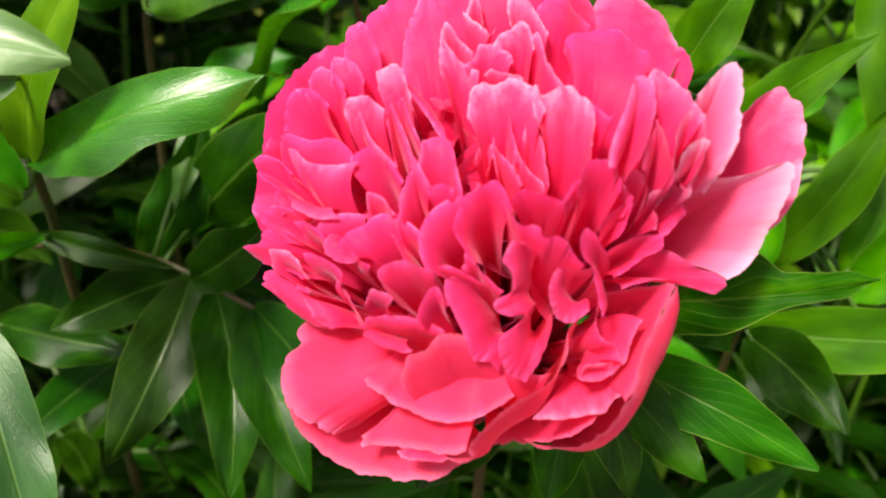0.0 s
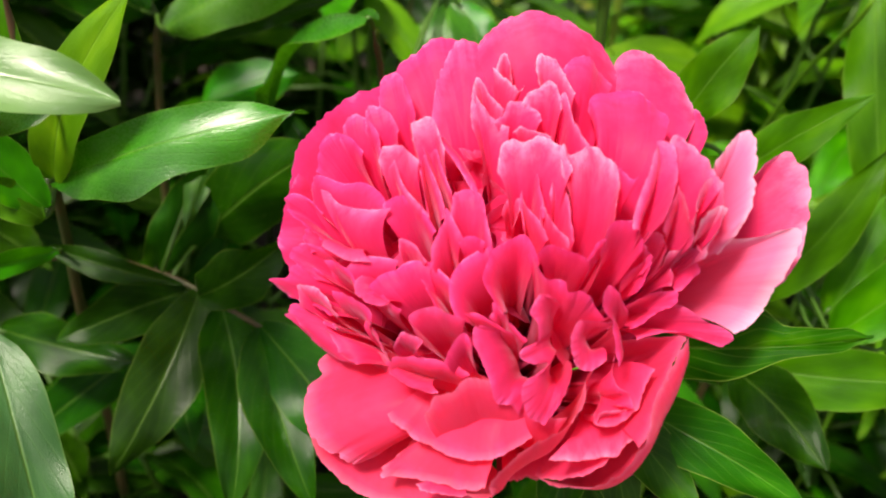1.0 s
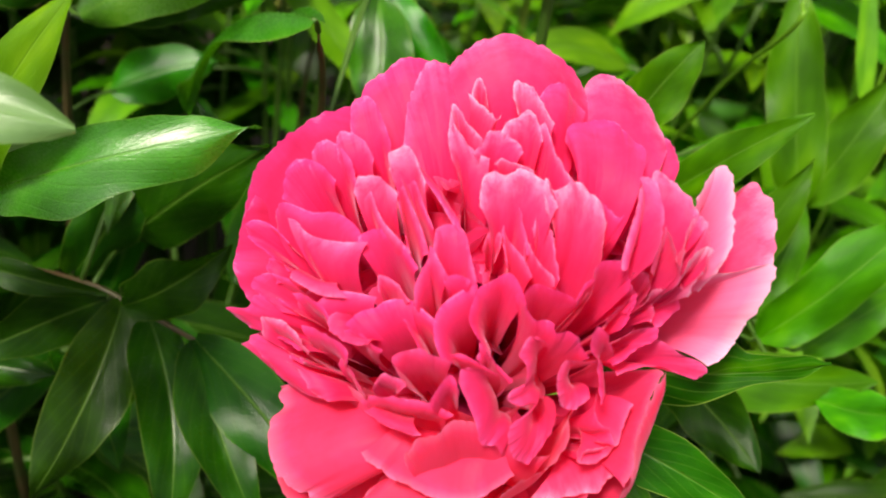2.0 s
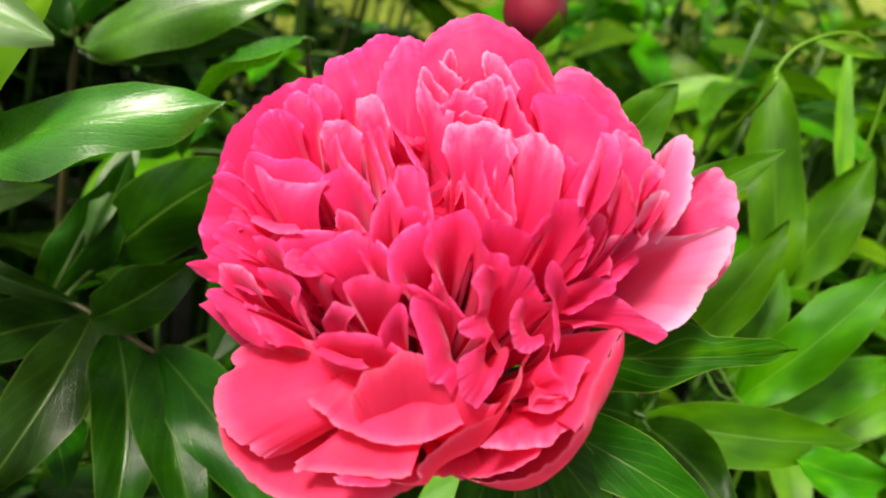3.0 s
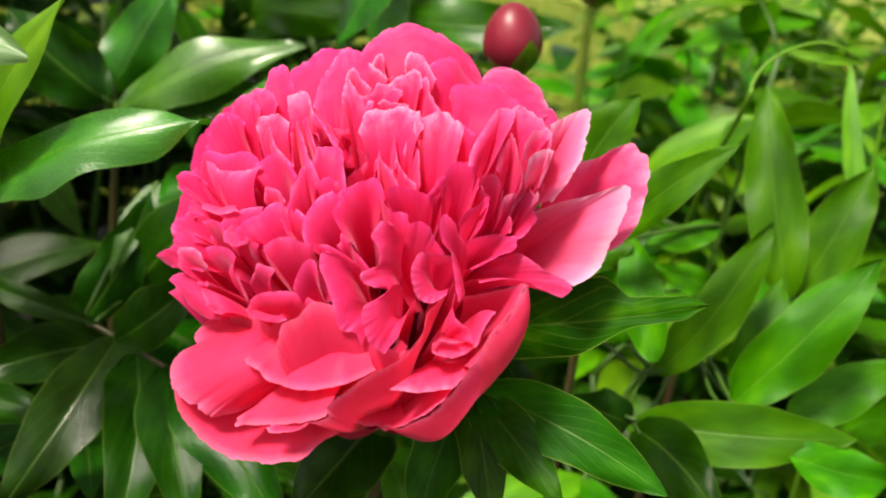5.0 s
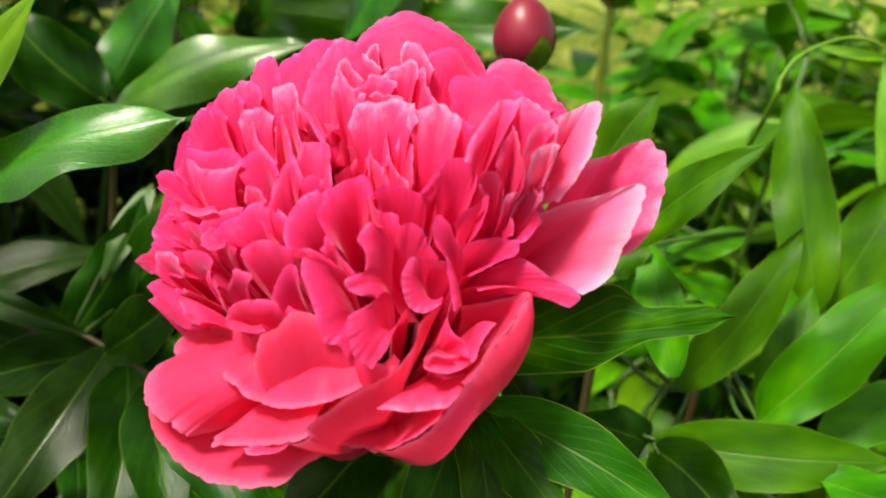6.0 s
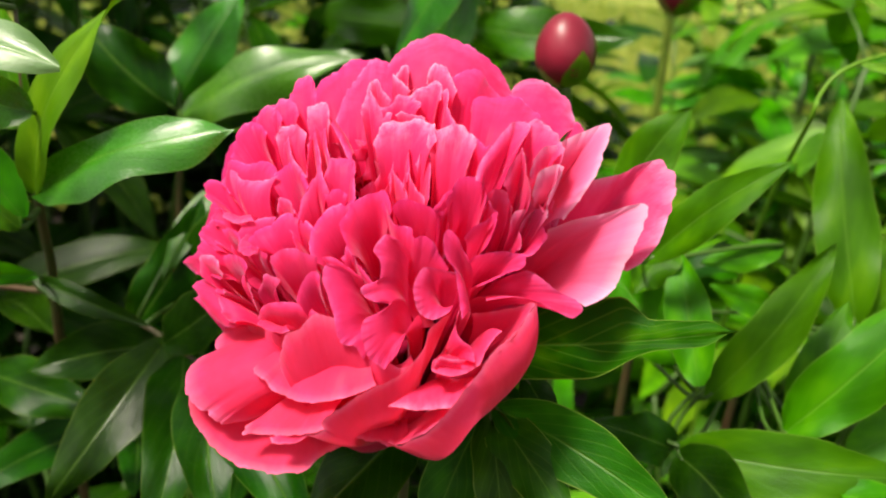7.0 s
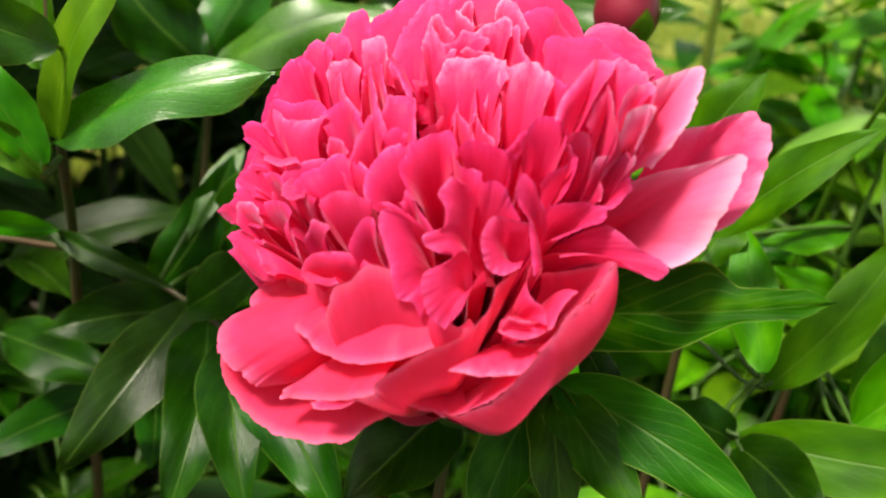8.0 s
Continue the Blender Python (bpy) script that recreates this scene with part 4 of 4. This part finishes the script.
# petals round the hollow
ruffle([(19, -71, 24), (17, -68, 30), (15, -67, 36), (12, -67, 40), (11, -67, 45), (12, -67, 48), (14, -67, 47), (17, -67, 43), (19, -66, 40)], (21, -62, 30), pinch=0.3, warm=0.05)
ruffle([(19, -63, 38), (20, -63, 40), (23, -62, 41), (25, -61, 41), (28, -60, 41), (31, -59, 40), (34, -59, 40), (34, -60, 37), (31, -60, 35), (27, -62, 33), (22, -64, 31)], (21, -57, 32), pinch=0.4, warm=0.05)
ruffle([(16, -66, 36), (11, -67, 36), (7, -67, 36), (5, -68, 34), (4, -69, 31), (5, -71, 28), (7, -72, 25), (11, -72, 24), (15, -70, 26)], (15, -62, 29), pinch=0.35, tone=0.1, warm=0.11)
ruffle([(25, -63, 26), (33, -61, 27), (40, -61, 27), (46, -62, 26), (50, -63, 25), (52, -62, 27), (50, -60, 29), (44, -59, 31), (39, -58, 34), (35, -58, 35)], (25, -54, 27), pinch=0.3, tone=0.1, roll=0.2, warm=0.12)
# bowl
ruffle([(-64, -52, -22), (-61, -57, -27), (-57, -60, -30), (-52, -63, -33), (-46, -66, -35), (-38, -69, -35), (-33, -72, -33), (-26, -75, -30), (-21, -77, -27), (-17, -78, -22), (-12, -78, -18), (-7, -75, -16)], (-36, -46, -25), warm=0.6, roll=0, pinch=0.6)
ruffle([(-56, -34, -6), (-60, -29, -11), (-63, -29, -16), (-61, -33, -16), (-65, -37, -17), (-66, -46, -17), (-65, -52, -19), (-62, -57, -20), (-58, -60, -22), (-55, -61, -22), (-52, -63, -24), (-49, -63, -25), (-44, -61, -25), (-40, -57, -25), (-36, -55, -23)], (-27, -55, 6), warm=0.5, roll=0, pinch=0.55)
ruffle([(-34, -58, -19), (-37, -60, -23), (-39, -63, -24), (-42, -65, -23), (-42, -67, -24), (-36, -69, -22), (-28, -75, -17), (-21, -83, -10), (-16, -85, -7)], (-19, -63, -3), warm=0.55, roll=0, pinch=0.6)
ruffle([(-42, -61, -5), (-40, -64, -5), (-37, -66, -5), (-35, -67, -7), (-31, -70, -7), (-26, -75, -5), (-19, -80, -2), (-14, -81, 0), (-9, -79, 1), (-3, -77, 4)], (-20, -64, 10), warm=0.5, roll=0, pinch=0.6)
ruffle([(-31, -70, 0), (-32, -70, 4), (-31, -71, 8), (-30, -71, 13), (-26, -72, 16), (-24, -72, 19), (-22, -72, 21), (-19, -73, 21), (-15, -73, 20), (-11, -74, 17), (-5, -73, 12), (2, -75, 9), (6, -76, 11)], (-12, -72, -10), warm=0.45, roll=0.2, pinch=0.6)
ruffle([(-33, -73, -20), (-31, -75, -20), (-26, -79, -17), (-23, -82, -14), (-20, -85, -10)], (-24, -78, -14), tone=0.2, warm=0.4, roll=0)
ruffle([(-21, -85, -9), (-17, -90, -5), (-15, -90, -3), (-16, -88, -2), (-14, -86, -1), (-11, -84, 0), (-7, -82, 3), (-3, -80, 5), (1, -80, 7), (5, -80, 10), (9, -78, 15), (10, -75, 18), (10, -71, 20), (13, -67, 22), (15, -63, 22)], (-1, -75, -11), warm=0.6, roll=0, pinch=0.5)
ruffle([(-1, -73, -17), (2, -75, -17), (6, -81, -12), (9, -85, -6), (13, -89, 0), (17, -91, 8), (21, -89, 14), (24, -86, 16), (28, -77, 18), (33, -70, 20), (35, -66, 22), (38, -62, 28)], (29, -77, -5), warm=0.6, roll=0, pinch=0.75)
ruffle([(1, -82, 1), (4, -83, 1), (9, -83, 1), (13, -83, 2), (17, -83, 3), (20, -83, 5), (24, -81, 8)], (23, -68, 8), tone=0.35, warm=0.3, roll=0.2)
ruffle([(12, -78, 14), (12, -80, 12), (15, -80, 11), (19, -79, 11), (24, -76, 13), (26, -73, 16), (28, -69, 18), (30, -67, 20)], (22, -66, 17), tone=0.1, warm=0.3, roll=0.2, pinch=0.5)
ruffle([(12, -80, 13), (13, -79, 15), (14, -79, 16), (17, -78, 15), (21, -77, 15)], (16, -78, 12), tone=0.4, warm=0.2)
ruffle([(18, -68, 26), (17, -71, 22), (19, -73, 19), (22, -73, 17), (23, -74, 15), (23, -76, 14), (20, -77, 15)], (17, -73, 15), warm=0.3, pinch=0.4)
ruffle([(21.4, -54.8, 18.1), (26.0, -53.7, 19.1), (30.6, -54.9, 21.1), (34.9, -57.8, 23.9), (38.1, -61.5, 27.1), (37.0, -63.5, 24.6), (35.4, -65.9, 21.6), (33.2, -69.3, 19.7), (28.3, -77.3, 17.3), (24.1, -85.4, 15.5), (21.1, -88.9, 13.3)], (26.3, -54.7, 3.7), warm=0.5, roll=0, pinch=0.5)
ruffle([(0, -54, 33), (2, -57, 26), (4, -61, 19), (7, -62, 15)], (12, -44, 14), warm=0.12)
ruffle([(-13, -62, 4), (-7, -62, -3), (2, -63, -2), (6, -62, 4)], (-1, -49, 0), warm=0.3, roll=0)
ruffle([(-1, -71, -17), (3, -74, -17), (9, -79, -11), (14, -82, -4), (19, -81, 2)], (10, -64, -9), warm=0.5, roll=0, pinch=0.8)
ruffle([(-12, -66, -10), (-3, -63, -7), (7, -63, -3), (19, -65, 3), (32, -58, 9), (38, -55, 19)], (16, -65, -13), warm=0.5, roll=0, pinch=0.8)
ruffle([(-62, -22, -20), (-50, -35, -3), (-34, -53, 9), (-21, -58, 11), (-7, -58, 4), (2, -57, 12)], (-30, -49, -35), warm=0.5, roll=0, pinch=0.7)
ruffle([(-73, -15, -7), (-64, -22, 9), (-56, -24, 22), (-50, -23, 30)], (-47, -35, -3), warm=0.2, roll=0, pinch=0.7)
ruffle([(-9.7, -78.0, -12.7), (-5.0, -75.8, -14.9), (-1.2, -73.6, -16.8), (3.0, -73.0, -17.8), (7.6, -73.1, -15.3)], (-1.9, -65.1, -10.9), warm=0.5, roll=0, pinch=0.9)
# the far side of the bloom
ruffle([(-74, 12, 10), (-73, 13, 28), (-70, 13, 40), (-65, 14, 47), (-59, 14, 53), (-52, 15, 58), (-44, 16, 60), (-34, 16, 60)], (-42, 6, 30), roll=0, pinch=0.7)
guard((-72, -6, 2), (-76, 4, 14), (-70, 12, 30), (-50, 8, 14), frill=0.03)


# inner petals that fill the bloom between and behind the named ones
rg = random.Random(21)
HOLLOW = Vector((0.20, -0.93, 0.28)).normalized()
for k in range(150):
    z = 1 - 1.15 * (k + 0.5) / 150
    a = k * 2.39996
    d = Vector((math.sqrt(max(0, 1 - z * z)) * math.cos(a), math.sqrt(max(0, 1 - z * z)) * math.sin(a), z))
    back = d.y > 0.25
    if d.dot(HOLLOW) > 0.90:
        continue
    if d.x > 0.6 and d.z < 0.2 and not back:
        continue
    r = rg.uniform(56, 66) if back else rg.uniform(55, 61)
    t = d * r
    lean = Vector((rg.uniform(-1, 1), rg.uniform(-1, 1), rg.uniform(-1, 1)))
    lean = (lean - d * lean.dot(d)) * 16
    petal(t, d * (r * 0.55) + lean, rg.uniform(24, 36), rg.uniform(-60, 60), cup=rg.choice((-1, 1)) * rg.uniform(0.12, 0.3), frill=0.08, point=rg.uniform(0, 0.5), tone=rg.uniform(0, 0.15))


# small petals of the upper dome
for k in range(80):
    z = 1 - 0.85 * (k + 0.5) / 80
    a = k * 2.39996 + 0.7
    d = Vector((math.sqrt(1 - z * z) * math.cos(a), math.sqrt(1 - z * z) * math.sin(a), z))
    if d.dot(HOLLOW) > 0.88 or d.y > 0.5:
        continue
    r = rg.uniform(54, 60)
    lean = Vector((rg.uniform(-1, 1), rg.uniform(-1, 1), rg.uniform(-1, 1)))
    lean = (lean - d * lean.dot(d)) * 14
    petal(d * r, d * (r * 0.62) + lean, rg.uniform(28, 42), rg.uniform(-180, 180), cup=rg.choice((-1, 1)) * rg.uniform(0.15, 0.35), curl=rg.uniform(-0.3, 0.3), frill=0.1, point=rg.uniform(0, 0.3), tone=rg.uniform(0, 0.2))


# ---- buds ----
def bud_thing(place, size, foot, label, lean=(0, 0, 1), thick=0.0028, stalk=None):
    """A closed bud on its stalk, wrapped in petals and sepals."""
    place, foot = Vector(place), Vector(foot)
    top = new("peony_bud")
    top.location = foot
    q = Vector((0, 0, 1)).rotation_difference(Vector(lean).normalized()).to_matrix()
    bm = bmesh.new()
    neck = place - q @ Vector((0, 0, size * 0.6))
    line = smooth_line([foot, foot.lerp(neck, 0.5) + Vector((0.01, 0.01, 0)), neck - q @ Vector((0, 0, 0.03)), neck])
    tube(bm, [p - foot for p in line], [thick] * len(line))
    finish(bm, "stem", stalk or STALK, top)
    bm = bmesh.new()
    bmesh.ops.create_uvsphere(bm, u_segments=32, v_segments=20, radius=size * 0.5)
    for v in bm.verts:
        a, h = math.atan2(v.co.y, v.co.x), v.co.z / (size * 0.5)
        seam = 1 + 0.025 * math.sin(a * 3 + h * 1.8)
        v.co.x, v.co.y, v.co.z = v.co.x * seam * (1 - 0.10 * h), v.co.y * seam * (1 - 0.10 * h), v.co.z * 1.22
        v.co = q @ v.co + place - foot
    ball = finish(bm, "bud", BUD, top, "closed dark red bud")
    for k in range(4):
        a = k * 1.57 + 0.5
        bm = bmesh.new()
        grid, uvs = [], []
        hi = (0.75, 0.35, -0.4, 0.1)[k]
        for i in range(9):
            s = i / 8
            lat = -math.pi / 2 + 0.1 + s * (math.pi / 2 + hi - 0.1)
            row = []
            for j in range(7):
                v = j / 3 - 1
                lon = a + v * 0.75 * math.sin(math.pi * (0.15 + 0.85 * s) ** 0.8) if s < 1 else a
                rr = size * 0.5 * 1.06
                row.append(bm.verts.new(q @ Vector((rr * math.cos(lat) * math.cos(lon), rr * math.cos(lat) * math.sin(lon), rr * 1.22 * math.sin(lat))) + place - foot))
            grid.append(row)
            uvs.append([(j / 6, s) for j in range(7)])
        grid_faces(bm, grid, uvs)
        finish(bm, "sepal", SEPAL if k != 3 else LEAF_SUN, ball)
    return tagged(top, label, "peony bud", "buds of the bush")


bud_thing((0.077, 0.396, 0.675), 0.029, (0.12, 0.45, 0.0), "round dark red peony bud with green sepals on a stalk", (-0.12, 0, 1))
bud_thing((0.199, 0.763, 0.684), 0.038, (0.202, 0.79, 0.0), "dark red peony bud on a pale green stalk", (0.05, 0, 1), 0.0040, STALK_PALE)
bud_thing((0.46, 0.86, 0.722), 0.030, (0.46, 0.9, 0.0), "dark red peony bud rising over the far leaves", (0, 0, 1))



# ---- a grass plant among the leaves ----
def grass_plant():
    """A thin stalk with a pale joint, from which one long blade rises."""
    foot = Vector((0.325, 0.445, 0.0))
    plant = new("grass_plant")
    plant.location = foot
    line = smooth_line([foot, (0.312, 0.432, 0.40), (0.305, 0.430, 0.547), (0.301, 0.430, 0.586), (0.298, 0.431, 0.63), (0.292, 0.434, 0.71)])
    bm = bmesh.new()
    tube(bm, [p - foot for p in line], [0.0016 - 0.0007 * i / len(line) for i in range(len(line))], 6)
    finish(bm, "stem", LEAF_SUN, plant)
    joint = Vector((0.301, 0.430, 0.586))
    bm = bmesh.new()
    bmesh.ops.create_uvsphere(bm, u_segments=12, v_segments=8, radius=0.0026)
    for v in bm.verts:
        v.co.z *= 0.8
        v.co += joint - foot
    finish(bm, "joint", JOINT, plant, "pale swollen joint")
    bm = bmesh.new()
    blade(bm, joint - foot, Vector((0.296, 0.482, 0.672)) - foot, 0.0115, Vector((-0.3, -1, 0.4)), 0.3, 0.03, 0.03, 77, 18, 4)
    finish(bm, "blade", LEAF_SUN, plant)
    return tagged(plant, "tall light green grass with one broad blade", "grass")


grass_plant()


def arched_grass():
    """A thin stalk that bends over at its top and ends in a narrow blade."""
    foot = Vector((0.230, 0.56, 0.0))
    plant = new("grass_plant")
    plant.location = foot
    bend = [(0.193, 0.377, 0.657), (0.196, 0.381, 0.668), (0.202, 0.384, 0.678), (0.212, 0.386, 0.685), (0.225, 0.387, 0.690), (0.236, 0.386, 0.690), (0.242, 0.385, 0.688)]
    line = smooth_line([foot, (0.222, 0.53, 0.40), (0.203, 0.44, 0.58)] + bend)
    bm = bmesh.new()
    tube(bm, [p - foot for p in line], [0.0015 - 0.0008 * i / len(line) for i in range(len(line))], 6)
    finish(bm, "stem", LEAF_SUN, plant)
    bm = bmesh.new()
    blade(bm, Vector(bend[3]) - foot, Vector((0.252, 0.384, 0.683)) - foot, 0.005, Vector((-0.3, -1, 0.4)), 0.3, 0.03, 0.12, 78, 12, 4)
    finish(bm, "blade", LEAF_SUN, plant)
    return tagged(plant, "thin light green grass stalk bent over in an arch", "grass")


arched_grass()


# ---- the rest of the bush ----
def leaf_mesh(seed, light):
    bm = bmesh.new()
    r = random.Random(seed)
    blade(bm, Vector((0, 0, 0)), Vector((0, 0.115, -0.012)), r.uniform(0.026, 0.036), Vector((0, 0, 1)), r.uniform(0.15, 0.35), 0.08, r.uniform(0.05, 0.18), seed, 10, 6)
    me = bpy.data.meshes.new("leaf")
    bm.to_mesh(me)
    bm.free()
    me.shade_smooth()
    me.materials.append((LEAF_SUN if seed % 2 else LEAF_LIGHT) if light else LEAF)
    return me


# one leaf in a shaded and a lit colouring
SHADED_LEAVES = [leaf_mesh(s, False) for s in range(50, 56)]
LIT_LEAVES = [leaf_mesh(s, True) for s in range(60, 66)]


def shoot(x, y, height, seed, light, low=0.5):
    """A leafy shoot: a stem with leaflets in threes on spreading stalks."""
    r = random.Random(seed)
    foot = new("peony_shoot")
    foot.location = (x, y, 0)
    lx, ly = r.uniform(-0.06, 0.06), r.uniform(-0.06, 0.06)
    top = Vector((lx, ly, height))
    bm = bmesh.new()
    line = smooth_line([Vector((0, 0, 0)), Vector((lx * 0.2, ly * 0.2, height * 0.5)), top], 5)
    tube(bm, line, [0.0035 - 0.0018 * i / len(line) for i in range(len(line))], 6)
    finish(bm, "stem", STALK, foot)
    a = r.random() * 6.28
    tiers = 5
    for k in range(tiers):
        s = low + (1 - low) * k / (tiers - 1)
        p = Vector((lx * s, ly * s, height * s))
        a += 2.4 + r.uniform(-0.3, 0.3)
        rise = r.uniform(0.1, 0.6) + (0.5 if k == tiers - 1 else 0)
        out = Vector((math.cos(a), math.sin(a), rise)).normalized()
        end = p + out * r.uniform(0.03, 0.07)
        bm = bmesh.new()
        tube(bm, [p, p.lerp(end, 0.5) + Vector((0, 0, 0.004)), end], [0.0018, 0.0015, 0.0012], 5)
        stalk = finish(bm, "leafstalk", STALK, foot)
        for turn in (-0.75, 0.0, 0.75):
            me = r.choice(LIT_LEAVES if light and r.random() < 0.93 else SHADED_LEAVES)
            ob = new("leaf", me)
            ob.parent = stalk
            q = Euler((r.uniform(-0.6, 0.5), r.uniform(-0.6, 0.6), a - math.pi / 2 + turn + r.uniform(-0.2, 0.2))).to_matrix().to_4x4()
            sc = r.uniform(0.75, 1.15)
            ob.matrix_basis = Matrix.Translation(end) @ q @ Matrix.Diagonal((sc, sc, sc, 1))
    return tagged(foot, "leafy peony shoot coloured light green for the sun on it" if light else "leafy peony shoot coloured dark green for the shade of the bush", "peony plant", "shoots of the bush")


rg = random.Random(5)
for k in range(190):
    x, y = rg.uniform(-0.75, 1.05), rg.uniform(0.45, 1.35)
    ratio = (x - 0.02) / y
    if abs(ratio) > 0.9:
        continue
    h = (rg.uniform(0.58, 0.86) if ratio < 0.0 else rg.uniform(0.45, 0.68)) if y > 0.62 else rg.uniform(0.30, 0.48)
    if 0.10 < ratio < 0.34:
        h = rg.uniform(0.25, 0.42) if y < 0.8 else rg.uniform(0.25, 0.5)
    if ratio > 0.36 and y > 0.62:
        h = rg.uniform(0.48, 0.68)
    # place decides the colouring: low shoots get the shaded leaves, sunny ones the lit
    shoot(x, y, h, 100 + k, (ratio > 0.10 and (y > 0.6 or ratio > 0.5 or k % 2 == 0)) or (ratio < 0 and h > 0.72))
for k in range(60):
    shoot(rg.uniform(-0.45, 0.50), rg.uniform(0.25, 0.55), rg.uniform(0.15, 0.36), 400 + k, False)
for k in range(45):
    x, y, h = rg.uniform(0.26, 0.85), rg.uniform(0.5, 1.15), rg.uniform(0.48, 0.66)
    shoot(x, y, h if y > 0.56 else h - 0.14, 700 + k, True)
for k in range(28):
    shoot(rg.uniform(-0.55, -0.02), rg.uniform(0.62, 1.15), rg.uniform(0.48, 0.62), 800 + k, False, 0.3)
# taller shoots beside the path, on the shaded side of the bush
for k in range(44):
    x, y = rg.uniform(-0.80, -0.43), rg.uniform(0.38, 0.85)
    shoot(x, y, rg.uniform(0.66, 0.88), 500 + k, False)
for k in range(9):
    shoot(rg.uniform(-0.50, -0.34), rg.uniform(0.50, 0.75), rg.uniform(0.76, 0.84), 600 + k, False, 0.93)
